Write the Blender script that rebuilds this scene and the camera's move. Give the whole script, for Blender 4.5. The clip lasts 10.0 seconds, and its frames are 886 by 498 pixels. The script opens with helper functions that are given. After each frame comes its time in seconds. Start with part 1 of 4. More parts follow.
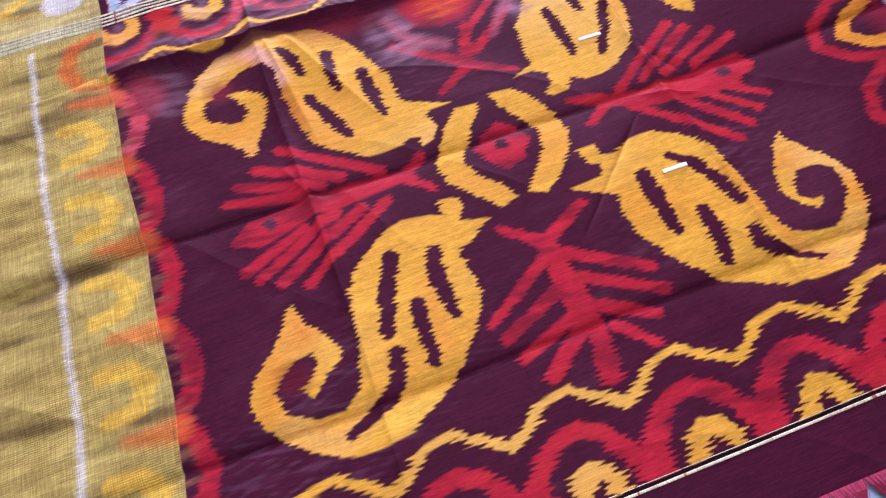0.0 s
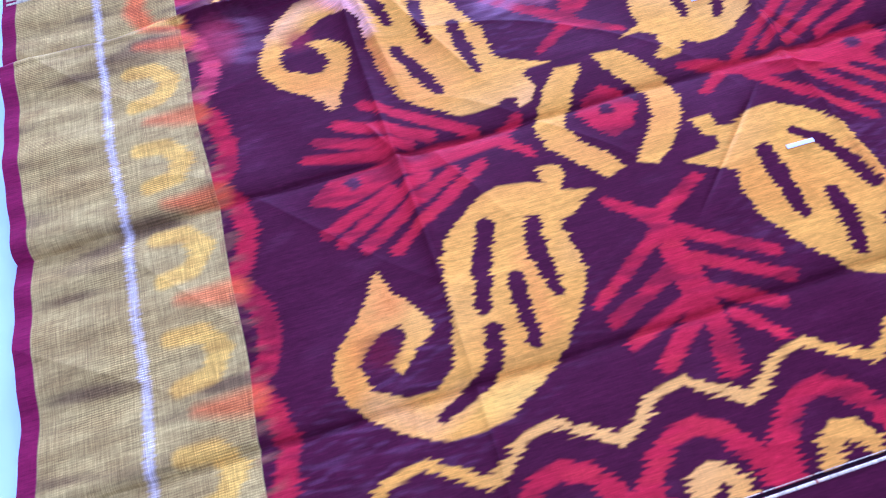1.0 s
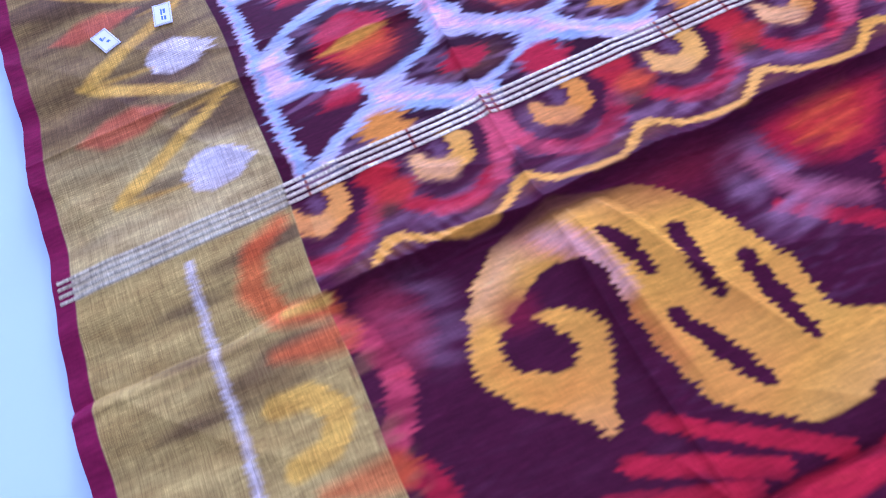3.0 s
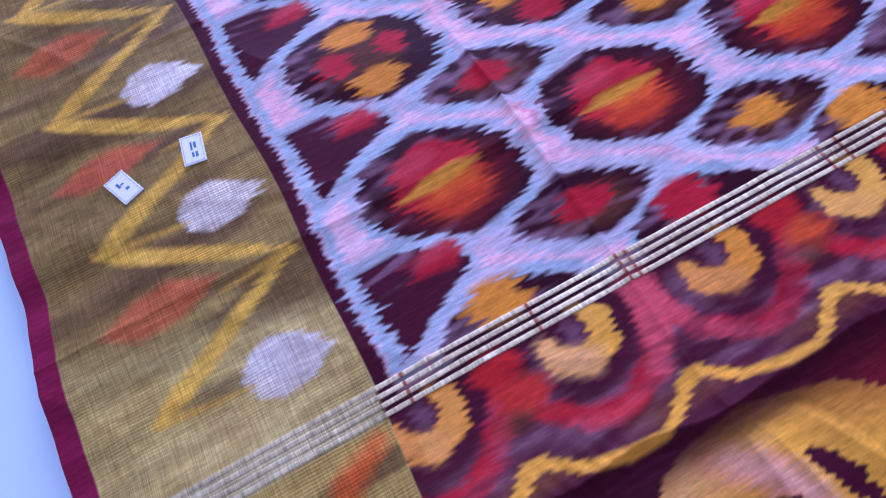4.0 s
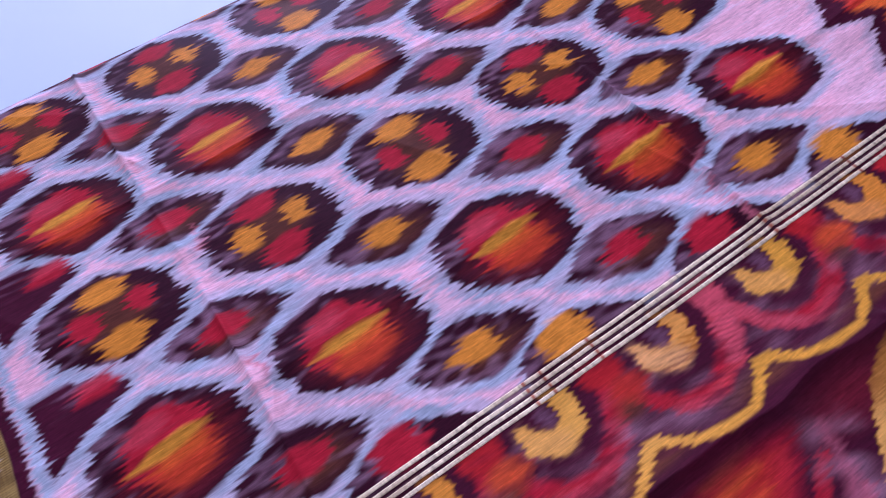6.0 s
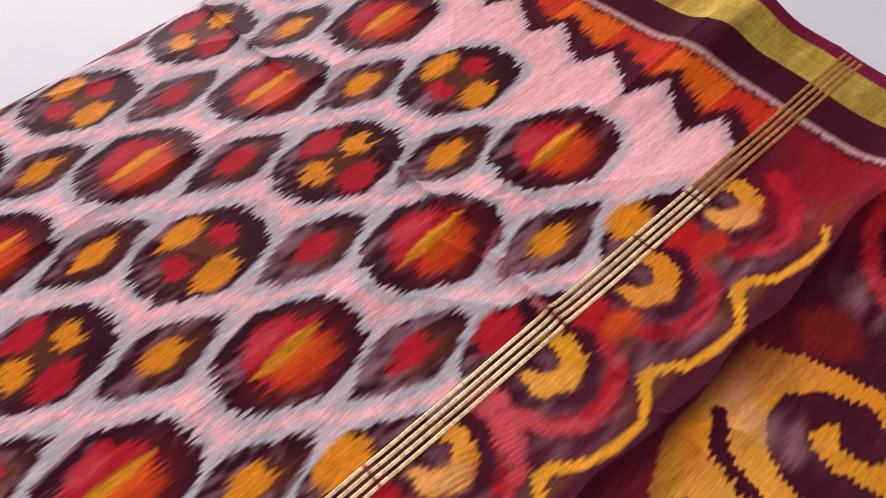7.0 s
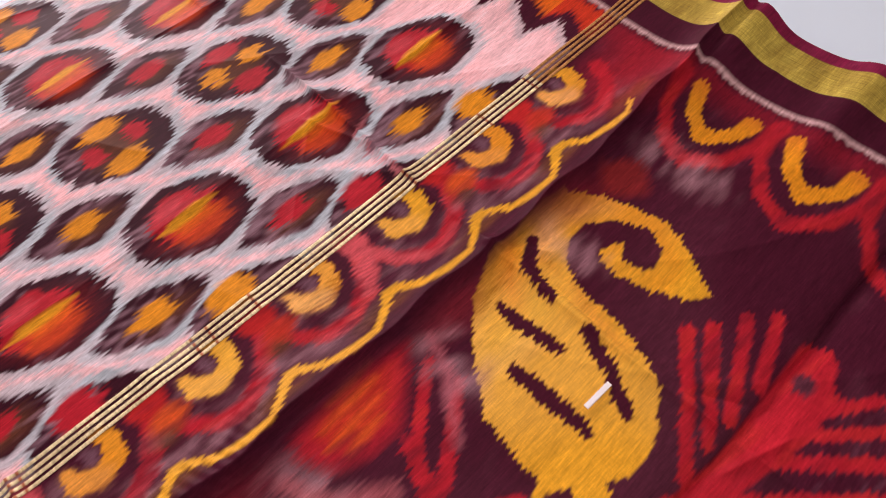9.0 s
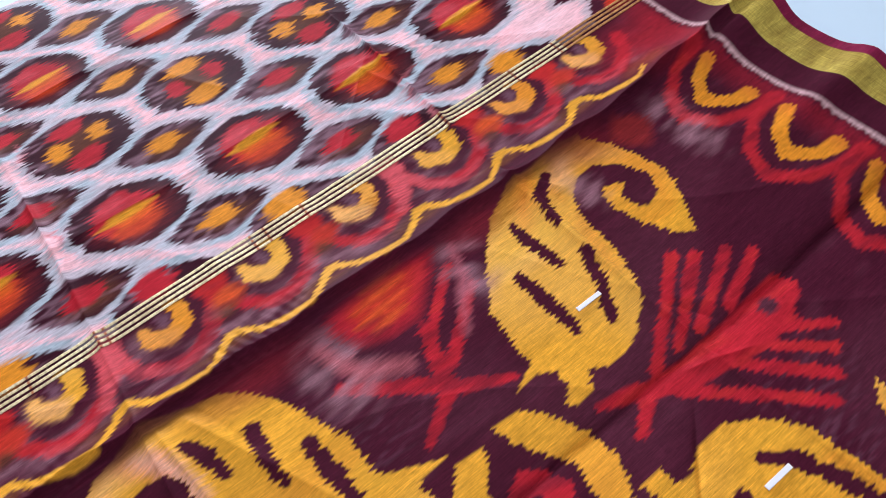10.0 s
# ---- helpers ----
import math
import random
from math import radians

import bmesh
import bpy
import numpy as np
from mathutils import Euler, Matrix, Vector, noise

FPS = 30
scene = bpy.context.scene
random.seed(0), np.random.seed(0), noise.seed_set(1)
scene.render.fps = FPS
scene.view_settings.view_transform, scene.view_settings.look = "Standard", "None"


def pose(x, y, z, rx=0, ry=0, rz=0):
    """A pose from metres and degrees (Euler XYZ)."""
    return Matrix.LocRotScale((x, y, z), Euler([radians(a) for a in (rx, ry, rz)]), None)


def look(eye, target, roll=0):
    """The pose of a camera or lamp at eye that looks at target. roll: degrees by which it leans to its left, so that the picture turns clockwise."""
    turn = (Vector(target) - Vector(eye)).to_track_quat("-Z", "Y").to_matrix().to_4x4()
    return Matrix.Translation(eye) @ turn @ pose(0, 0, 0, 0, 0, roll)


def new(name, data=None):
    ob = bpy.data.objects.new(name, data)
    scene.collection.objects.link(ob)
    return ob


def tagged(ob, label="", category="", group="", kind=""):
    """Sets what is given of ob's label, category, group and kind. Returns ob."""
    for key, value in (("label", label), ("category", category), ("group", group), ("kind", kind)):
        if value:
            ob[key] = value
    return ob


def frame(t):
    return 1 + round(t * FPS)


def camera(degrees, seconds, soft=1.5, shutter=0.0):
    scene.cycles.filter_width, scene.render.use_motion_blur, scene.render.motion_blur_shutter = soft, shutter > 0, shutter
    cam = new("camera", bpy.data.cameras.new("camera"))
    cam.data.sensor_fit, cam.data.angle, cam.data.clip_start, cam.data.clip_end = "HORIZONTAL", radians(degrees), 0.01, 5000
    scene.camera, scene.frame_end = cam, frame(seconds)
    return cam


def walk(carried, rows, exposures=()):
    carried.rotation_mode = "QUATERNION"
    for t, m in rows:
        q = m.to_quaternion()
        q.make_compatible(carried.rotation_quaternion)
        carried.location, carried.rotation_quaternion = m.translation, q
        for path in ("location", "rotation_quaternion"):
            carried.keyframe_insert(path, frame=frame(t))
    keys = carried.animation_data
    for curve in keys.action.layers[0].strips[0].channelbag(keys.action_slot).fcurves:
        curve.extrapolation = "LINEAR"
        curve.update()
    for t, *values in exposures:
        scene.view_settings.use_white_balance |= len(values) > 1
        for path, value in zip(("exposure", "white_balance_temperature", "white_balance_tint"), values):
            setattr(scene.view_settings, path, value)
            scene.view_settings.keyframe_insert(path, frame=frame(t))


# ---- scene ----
cam = camera(65.5, 10.0, soft=1.0, shutter=0.25)
PATH = [
    (0, (0.391, -0.749, 0.607), (0.621, 0.143, -1.168), -6.6),
    (0.5, (0.362, -0.743, 0.581), (0.569, 0.122, -1.210), -5.1),
    (1, (0.321, -0.709, 0.555), (0.499, 0.150, -1.242), -6.1),
    (1.5, (0.295, -0.642, 0.530), (0.455, 0.215, -1.269), -7.8),
    (2, (0.281, -0.548, 0.509), (0.423, 0.331, -1.282), -11.3),
    (2.5, (0.263, -0.439, 0.491), (0.418, 0.438, -1.300), -13.3),
    (3, (0.224, -0.320, 0.457), (0.437, 0.558, -1.327), -12.7),
    (3.2, (0.199, -0.266, 0.445), (0.462, 0.575, -1.350), -10.0),
    (4.5, (0.230, -0.102, 0.413), (0.523, 0.802, -1.347), -12.4),
    (5, (0.283, -0.103, 0.443), (0.635, 0.846, -1.282), -11.2),
    (5.5, (0.345, -0.117, 0.468), (0.755, 0.872, -1.222), -10.8),
    (6, (0.407, -0.141, 0.477), (0.891, 0.857, -1.187), -10.1),
    (7.5, (0.599, -0.175, 0.480), (1.254, 0.730, -1.178), -8.3),
    (8, (0.596, -0.213, 0.470), (1.279, 0.659, -1.196), -7.3),
    (8.5, (0.566, -0.273, 0.485), (1.230, 0.578, -1.198), -7.6),
    (9, (0.540, -0.333, 0.511), (1.173, 0.527, -1.180), -8.4),
    (9.5, (0.504, -0.392, 0.529), (1.102, 0.503, -1.157), -9.3),
    (10, (0.474, -0.431, 0.549), (1.041, 0.509, -1.122), -8.6),
]
walk(cam, [(t, look(eye, target, roll)) for t, eye, target, roll in PATH], ((0.0, 0.18, 5300.0, 40.0), (0.5, 0.38, 4250.0, 48.0), (1.5, 0.36, 4130.0, 55.0), (2.2, 0.15, 4150.0, 57.0), (3.0, -0.12, 4450.0, 56.0), (4.5, -0.63, 4750.0, 53.0), (6.2, -0.66, 5450.0, 60.0), (7.3, -0.52, 8300.0, 44.0), (8.0, -0.54, 8400.0, 50.0), (9.0, -0.37, 7700.0, 41.0), (9.5, -0.27, 7450.0, 38.0), (10.0, -0.15, 6050.0, 24.0)))

# ---- light and exposure ----
world = bpy.data.worlds.new("room_air")
scene.world = world
world.use_nodes = True
world.node_tree.nodes["Background"].inputs["Color"].default_value = (0.80, 0.88, 1.0, 1)
world.node_tree.nodes["Background"].inputs["Strength"].default_value = 0.0


def area_lamp(name, place, target, sx, sy, watts, colour):
    data = bpy.data.lights.new(name, "AREA")
    data.shape, data.size, data.size_y, data.energy, data.color = "RECTANGLE", sx, sy, watts, colour
    ob = new(name, data)
    ob.matrix_world = look(place, target)
    return ob


# both lamps are added and unseen: a far key and an overhead fill
area_lamp("far_key", (1.6, 4.52, 1.15), (0.75, 0.0, 0.0), 2.0, 1.2, 320, (0.90, 0.97, 1.0))
area_lamp("overhead_fill", (0.45, -0.3, 1.86), (0.4, -0.3, 0.0), 1.5, 0.6, 19, (0.93, 0.98, 1.0))

# ---- materials ----


def node_material(name):
    m = bpy.data.materials.new(name)
    m.use_nodes = True
    return m, m.node_tree, m.node_tree.nodes["Principled BSDF"]


def link(tree, a, b):
    tree.links.new(a, b)


def node(tree, kind, **inputs):
    n = tree.nodes.new(kind)
    for key, value in inputs.items():
        n.inputs[key.replace("_", " ")].default_value = value
    return n


def mix_rgb(tree, blend, fac, a, b):
    n = tree.nodes.new("ShaderNodeMix")
    n.data_type, n.blend_type = "RGBA", blend
    for socket, value in ((n.inputs[0], fac), (n.inputs[6], a), (n.inputs[7], b)):
        if hasattr(value, "is_output"):
            tree.links.new(value, socket)
        else:
            socket.default_value = value
    return n.outputs[2]


def ramp(tree, fac, stops):
    r = tree.nodes.new("ShaderNodeValToRGB")
    tree.links.new(fac, r.inputs[0])
    while len(r.color_ramp.elements) < len(stops):
        r.color_ramp.elements.new(0.5)
    for e, (p, c) in zip(r.color_ramp.elements, stops):
        e.position, e.color = p, (*c, 1)
    return r.outputs[0]


def mapped(tree, sx, sy, sz):
    coord = tree.nodes.new("ShaderNodeTexCoord")
    m = tree.nodes.new("ShaderNodeMapping")
    m.inputs["Scale"].default_value = (sx, sy, sz)
    link(tree, coord.outputs["Object"], m.inputs["Vector"])
    return m.outputs[0]


def silk_material(name, sheen=0.0, rough=0.55, specular=0.04):
    """Dyed silk: the dye comes from the cloth's own colour layer, the thread grain from noise drawn out along the weft."""
    m, tree, p = node_material(name)
    dye = tree.nodes.new("ShaderNodeVertexColor")
    dye.layer_name = "dye"
    weft = node(tree, "ShaderNodeTexNoise", Scale=1.0, Detail=3.0)
    link(tree, mapped(tree, 60, 1500, 60), weft.inputs["Vector"])
    warp = node(tree, "ShaderNodeTexNoise", Scale=1.0, Detail=2.0)
    link(tree, mapped(tree, 1700, 90, 90), warp.inputs["Vector"])
    a = mix_rgb(tree, "MULTIPLY", 1.0, dye.outputs["Color"], ramp(tree, weft.outputs["Fac"], [(0.25, (0.78, 0.78, 0.78)), (0.75, (1.20, 1.20, 1.20))]))
    b = mix_rgb(tree, "MULTIPLY", 1.0, a, ramp(tree, warp.outputs["Fac"], [(0.25, (0.92, 0.92, 0.92)), (0.75, (1.07, 1.07, 1.07))]))
    link(tree, b, p.inputs["Base Color"])
    p.inputs["Roughness"].default_value = rough
    p.inputs["Specular IOR Level"].default_value = specular
    p.inputs["Sheen Weight"].default_value = sheen
    p.inputs["Sheen Roughness"].default_value = 0.45
    p.inputs["Sheen Tint"].default_value = (1.0, 0.86, 0.95, 1)
    bump = node(tree, "ShaderNodeBump", Strength=0.22, Distance=0.0006)
    link(tree, weft.outputs["Fac"], bump.inputs["Height"])
    link(tree, bump.outputs[0], p.inputs["Normal"])
    return m


def zari_material(name, metal=0.10, ribbing=1.0):
    """Gold thread woven over dyed silk: fine ribs along the warp with worn, duller patches."""
    m, tree, p = node_material(name)
    dye = tree.nodes.new("ShaderNodeVertexColor")
    dye.layer_name = "dye"
    rib = node(tree, "ShaderNodeTexNoise", Scale=1.0, Detail=4.0)
    link(tree, mapped(tree, 1300, 45, 45), rib.inputs["Vector"])
    cross = node(tree, "ShaderNodeTexNoise", Scale=1.0, Detail=2.0)
    link(tree, mapped(tree, 60, 1400, 60), cross.inputs["Vector"])
    patch = node(tree, "ShaderNodeTexNoise", Scale=1.0, Detail=5.0)
    link(tree, mapped(tree, 26, 70, 26), patch.inputs["Vector"])
    a = mix_rgb(tree, "MULTIPLY", 1.0, dye.outputs["Color"], ramp(tree, rib.outputs["Fac"], [(0.3, (0.72, 0.69, 0.66)), (0.7, (1.18, 1.17, 1.12))]))
    b = mix_rgb(tree, "MULTIPLY", 1.0, a, ramp(tree, cross.outputs["Fac"], [(0.3, (0.84, 0.83, 0.82)), (0.7, (1.10, 1.10, 1.08))]))
    c = mix_rgb(tree, "MULTIPLY", 1.0, b, ramp(tree, patch.outputs["Fac"], [(0.32, (0.78, 0.72, 0.66)), (0.62, (1.08, 1.08, 1.05))]))
    ribs = node(tree, "ShaderNodeTexWave", Scale=150.0, Distortion=1.0, Detail=1.0)
    ribs.bands_direction = "Y"
    coord = tree.nodes.new("ShaderNodeTexCoord")
    link(tree, coord.outputs["Object"], ribs.inputs["Vector"])
    ribbed = node(tree, "ShaderNodeTexNoise", Scale=1.0, Detail=3.0)
    link(tree, mapped(tree, 9, 16, 9), ribbed.inputs["Vector"])
    d = mix_rgb(tree, "MULTIPLY", ramp(tree, ribbed.outputs["Fac"], [(0.42, (0, 0, 0)), (0.62, (ribbing, ribbing, ribbing))]), c, ramp(tree, ribs.outputs["Fac"], [(0.25, (0.72, 0.67, 0.60)), (0.75, (1.22, 1.22, 1.16))]))
    link(tree, d, p.inputs["Base Color"])
    p.inputs["Metallic"].default_value = metal
    p.inputs["Specular IOR Level"].default_value = 0.08
    p.inputs["Roughness"].default_value = 0.56
    bump = node(tree, "ShaderNodeBump", Strength=0.35, Distance=0.0008)
    link(tree, rib.outputs["Fac"], bump.inputs["Height"])
    link(tree, bump.outputs[0], p.inputs["Normal"])
    return m


def plain_material(name, colour, rough=0.5, metal=0.0, grain=8.0, depth=0.06, bump_height=0.0):
    m, tree, p = node_material(name)
    n = node(tree, "ShaderNodeTexNoise", Scale=grain, Detail=6.0)
    coord = tree.nodes.new("ShaderNodeTexCoord")
    link(tree, coord.outputs["Object"], n.inputs["Vector"])
    lo, hi = tuple(c * (1 - depth) for c in colour), tuple(min(1, c * (1 + depth)) for c in colour)
    link(tree, ramp(tree, n.outputs["Fac"], [(0.3, lo), (0.7, hi)]), p.inputs["Base Color"])
    p.inputs["Roughness"].default_value, p.inputs["Metallic"].default_value = rough, metal
    if bump_height:
        bump = node(tree, "ShaderNodeBump", Strength=0.3, Distance=bump_height)
        link(tree, n.outputs["Fac"], bump.inputs["Height"])
        link(tree, bump.outputs[0], p.inputs["Normal"])
    return m


SILK = silk_material("dyed_silk")
SELVEDGE = silk_material("selvedge_silk", sheen=0.0, rough=0.5, specular=0.06)
ZARI = zari_material("gold_zari")
ZARI_NARROW = zari_material("gold_zari_narrow", metal=0.22, ribbing=0.15)
ZARI_LINE = zari_material("gold_zari_line", metal=0.35, ribbing=0.0)
WHITE_TOP = plain_material("white_laminate", (0.57, 0.73, 0.83), 0.65, grain=3.0, depth=0.015)
WHITE_WALL = plain_material("cream_wall_paint", (0.52, 0.50, 0.46), 0.8, grain=5.0, depth=0.03, bump_height=0.002)
FLOOR_TILE = plain_material("pale_floor", (0.45, 0.43, 0.40), 0.4, grain=2.5, depth=0.08)
STEEL = plain_material("grey_steel", (0.45, 0.46, 0.48), 0.35, metal=0.9)
PAPER = plain_material("white_paper", (0.82, 0.84, 0.86), 0.7, grain=120, depth=0.03)
BLUE_INK = plain_material("blue_ink", (0.07, 0.18, 0.34), 0.6)
BLUE_LINE = plain_material("violet_blue_print", (0.46, 0.48, 0.74), 0.6)
PIN_WHITE = plain_material("white_plastic", (0.82, 0.83, 0.86), 0.35, grain=60, depth=0.04)
THREAD = plain_material("crimson_thread", (0.34, 0.015, 0.05), 0.5, grain=300, depth=0.35)

# ---- helpers for meshes ----


def part(name, bm, material, parent, label=""):
    me = bpy.data.meshes.new(name)
    bm.normal_update()
    bm.to_mesh(me)
    bm.free()
    me.materials.append(material)
    ob = new(name, me)
    ob.parent = parent
    if label:
        tagged(ob, label)
    return ob


def box(bm, x0, x1, y0, y1, z0, z1, bevel=0.0):
    made = bmesh.ops.create_cube(bm, size=1.0, matrix=Matrix.Translation(((x0 + x1) / 2, (y0 + y1) / 2, (z0 + z1) / 2)) @ Matrix.Diagonal((x1 - x0, y1 - y0, z1 - z0, 1)))
    if bevel:
        edges = list({e for v in made["verts"] for e in v.link_edges})
        bmesh.ops.bevel(bm, geom=edges, offset=bevel, segments=2, affect="EDGES", profile=0.5)
    return bm


def single(name, x0, x1, y0, y1, z0, z1, material, label, category, kind="structure", bevel=0.0):
    ob = part(name, box(bmesh.new(), x0, x1, y0, y1, z0, z1, bevel), material, None)
    return tagged(ob, label, category, kind=kind)


# ---- the unseen room added to close the place ----
single("floor", -2.2, 3.2, -2.8, 4.6, -0.80, -0.75, FLOOR_TILE, "pale smooth floor under the white table", "floor")
single("ceiling", -2.2, 3.2, -2.8, 4.6, 1.95, 2.00, WHITE_WALL, "plain white painted ceiling", "ceiling")
single("wall_west", -2.3, -2.2, -2.8, 4.6, -0.80, 2.00, WHITE_WALL, "plain cream painted wall", "wall")
single("wall_east", 3.2, 3.3, -2.8, 4.6, -0.80, 2.00, WHITE_WALL, "plain cream painted wall", "wall")
single("wall_south", -2.2, 3.2, -2.9, -2.8, -0.80, 2.00, WHITE_WALL, "plain cream painted wall", "wall")
wall = bmesh.new()
for x0, x1, z0, z1 in ((-2.2, 0.58, -0.80, 2.00), (2.62, 3.2, -0.80, 2.00), (0.58, 2.62, -0.80, 0.54), (0.58, 2.62, 1.76, 2.00)):
    box(wall, x0, x1, 4.6, 4.7, z0, z1)
tagged(part("wall_north", wall, WHITE_WALL, None), "plain cream painted wall with one added window opening", "wall", kind="structure")
# unseen window, added to give the far key lamp an opening
window = tagged(new("unseen_window"), "plain white framed window, unseen, added for the far key light", "window", kind="structure")
for x0, x1, z0, z1 in ((0.58, 0.63, 0.54, 1.76), (2.57, 2.62, 0.54, 1.76), (0.63, 2.57, 0.54, 0.59), (0.63, 2.57, 1.71, 1.76)):
    part("window_frame", box(bmesh.new(), x0, x1, 4.61, 4.69, z0, z1, 0.004), WHITE_TOP, window)

table = tagged(new("table"), "large plain bluish white laminate table under the spread saree", "table")
part("tabletop", box(bmesh.new(), -1.0, 2.1, -1.35, 1.35, -0.04, 0.0, 0.004), WHITE_TOP, table)
for lx in (-0.94, 1.98):
    for ly in (-1.29, 1.23):
        part("leg", box(bmesh.new(), lx, lx + 0.06, ly, ly + 0.06, -0.75, -0.04, 0.003), STEEL, table)

# ---- the saree: plan, heights and dye ----
STEP_U, STEP_V = 0.0016, 0.00085
U_LEFT, U_RIGHT, V_END, V_FAR = 0.0, 1.150, -0.7735, 0.570
NU, NV = int((U_RIGHT - U_LEFT) / STEP_U) + 1, int((V_FAR - V_END) / STEP_V) + 1
US, VS = np.linspace(U_LEFT, U_RIGHT, NU), np.linspace(V_END, V_FAR, NV)
CX, CY = 0.570, -0.357          # the centre of the four paisleys
PITCH = 0.232                   # between the pressed folds
rng = np.random.default_rng(7)


def smooth(a, b, x):
    t = np.clip((x - a) / (b - a), 0, 1)
    return t * t * (3 - 2 * t)


def wave_noise(x, y, seed, count=10, lo=2.0, hi=14.0):
    """A soft uneven field from a few crossing waves, about -1 to 1."""
    r = np.random.default_rng(seed)
    total = np.zeros(np.broadcast(x, y).shape)
    for _ in range(count):
        f, a, ph = r.uniform(lo, hi), r.uniform(0, 2 * np.pi), r.uniform(0, 2 * np.pi)
        total = total + np.sin(f * (np.cos(a) * x + np.sin(a) * y) + ph)
    return total / np.sqrt(count)


def height(u, v):
    """The lie of the cloth over the table: pressed folds every 23 cm, a tuck, slack along both edges."""
    z = 0.0100 + 0.0012 * wave_noise(u, v, 3, 9, 6, 22) + 0.0005 * wave_noise(u, v, 4, 14, 30, 90)
    wander = 0.006 * np.sin(5.0 * u + 1.0) + 0.003 * np.sin(13 * u)
    for k, (amp, wide) in enumerate(((0.0080, 0.014), (0.0085, 0.015), (0.0112, 0.014), (0.0030, 0.012), (0.0025, 0.012))):
        d = v - (-0.572 + PITCH * k + wander * (0.4 if k != 2 else 1.0) + ((0.008 + 0.0022 * np.sin(47 * u) + 0.0014 * np.sin(83 * u + 1)) if k == 2 else 0.0))
        size = amp * (0.75 + 0.25 * wave_noise(u, 0 * v, 40 + k, 4, 4, 12))
        if k == 2:      # a tuck that stands up, steep towards the end piece
            z = z + (1 - 1.75 * smooth(0.22, 0.14, u)) * size * (np.exp(-np.abs(d) / np.where(d < 0, 0.0045, 0.020)) - 0.30 * np.exp(-((d + 0.010) / 0.005) ** 2))
        elif k < 2:     # folds pressed the other way: valleys, steep on the far side
            z = z - 0.80 * size * np.exp(-np.abs(d) / np.where(d < 0, wide * 1.5, wide * 0.42)) - 0.0026 * np.exp(-np.abs(d + 0.001 * np.sin(60 * u)) / np.where(d < 0, 0.0040, 0.0014))
        else:
            z = z + size * np.exp(-np.abs(d) / np.where(d < 0, wide * 0.5, wide * 1.4))
    for u0, amp in ((0.361, 0.0036), (0.760, 0.0040)):
        d = u - (u0 + 0.004 * np.sin(9 * v))
        z = z + amp * np.exp(-np.abs(d) / 0.0045) * (1 + 0.7 * smooth(0.0, 0.1, v) * wave_noise(u * 0, v, 44, 5, 20, 60))
        z = z + 0.0060 * np.exp(-np.abs(d - 0.004) / np.where(d < 0.004, 0.014, 0.009)) * smooth(-0.66, -0.58, v) * smooth(-0.09, -0.13, v) * (0.75 + 0.35 * np.sin(17 * v + 40 * u0))
    # small puckers gathered along the tuck
    z = z + 0.0006 * np.sin(2 * np.pi * (u + 0.35 * (v + 0.1)) / 0.0105 + 2 * wave_noise(u, v, 18, 6, 10, 40)) * np.exp(-((v + 0.098) / 0.022) ** 2) * smooth(-0.2, 0.9, wave_noise(u, v, 19, 6, 14, 40)) * smooth(0.20, 0.24, u)
    # slack edges
    right, left = smooth(0.94, 1.14, u), smooth(0.22, 0.02, u)
    z = z + right * (0.019 * np.exp(-((v - 0.105) / 0.030) ** 2) + 0.017 * np.exp(-((v + 0.113) / 0.026) ** 2) + 0.010 * np.exp(-((v + 0.24) / 0.02) ** 2) + 0.004)
    z = z + left * (0.003 * np.exp(-((v + 0.112) / 0.018) ** 2) - 0.003 * np.exp(-((v + 0.345) / 0.020) ** 2) + 0.004 * np.exp(-((v - 0.14) / 0.03) ** 2)
                    + 0.0018 * np.sin(58 * v + 2) + 0.0010 * np.sin(131 * v))
    z = z + 0.010 * np.exp(-(((u - 0.385) / 0.045) ** 2 + ((v + 0.150) / 0.05) ** 2))
    # short creases and cracks in the pressed silk: from, to, height, breadth
    for (ua, va), (ub, vb), amp, wide in (((0.713, -0.378), (0.607, -0.483), -0.0020, 0.0022), ((0.312, -0.565), (0.304, -0.600), -0.0022, 0.0022),
                                          ((0.487, -0.450), (0.481, -0.505), 0.0012, 0.0022), ((0.764, -0.300), (0.752, -0.360), 0.0035, 0.0045),
                                          ((0.772, -0.305), (0.800, -0.350), -0.0030, 0.0040), ((0.735, -0.352), (0.790, -0.372), 0.0030, 0.0040),
                                          ((0.698, -0.392), (0.660, -0.430), -0.0018, 0.0022), ((0.345, -0.300), (0.366, -0.352), 0.0030, 0.0040),
                                          ((0.367, -0.108), (0.388, -0.270), 0.0060, 0.0080), ((0.767, -0.150), (0.759, -0.290), -0.0034, 0.0020), ((0.773, -0.160), (0.766, -0.285), 0.0024, 0.0030), ((0.500, -0.520), (0.492, -0.610), -0.0016, 0.0016), ((0.400, -0.110), (0.425, -0.180), -0.0030, 0.0060),
                                          ((0.752, -0.100), (0.790, -0.150), 0.0035, 0.0050), ((0.360, 0.080), (0.395, 0.160), 0.0022, 0.0040),
                                          ((0.760, 0.060), (0.735, 0.130), 0.0026, 0.0040), ((0.372, 0.390), (0.340, 0.440), 0.0022, 0.0040)):
        du, dv = ub - ua, vb - va
        length = math.hypot(du, dv)
        along = ((u - ua) * du + (v - va) * dv) / length ** 2
        off = np.abs((u - ua) * dv - (v - va) * du) / length
        z = z + amp * np.exp(-off / wide) * smooth(-0.15, 0.2, along) * smooth(1.15, 0.8, along)
    vein = np.clip(1 - np.abs(wave_noise(u, v, 17, 8, 16, 40)), 0, 1)
    z = z + 0.0013 * vein ** 5
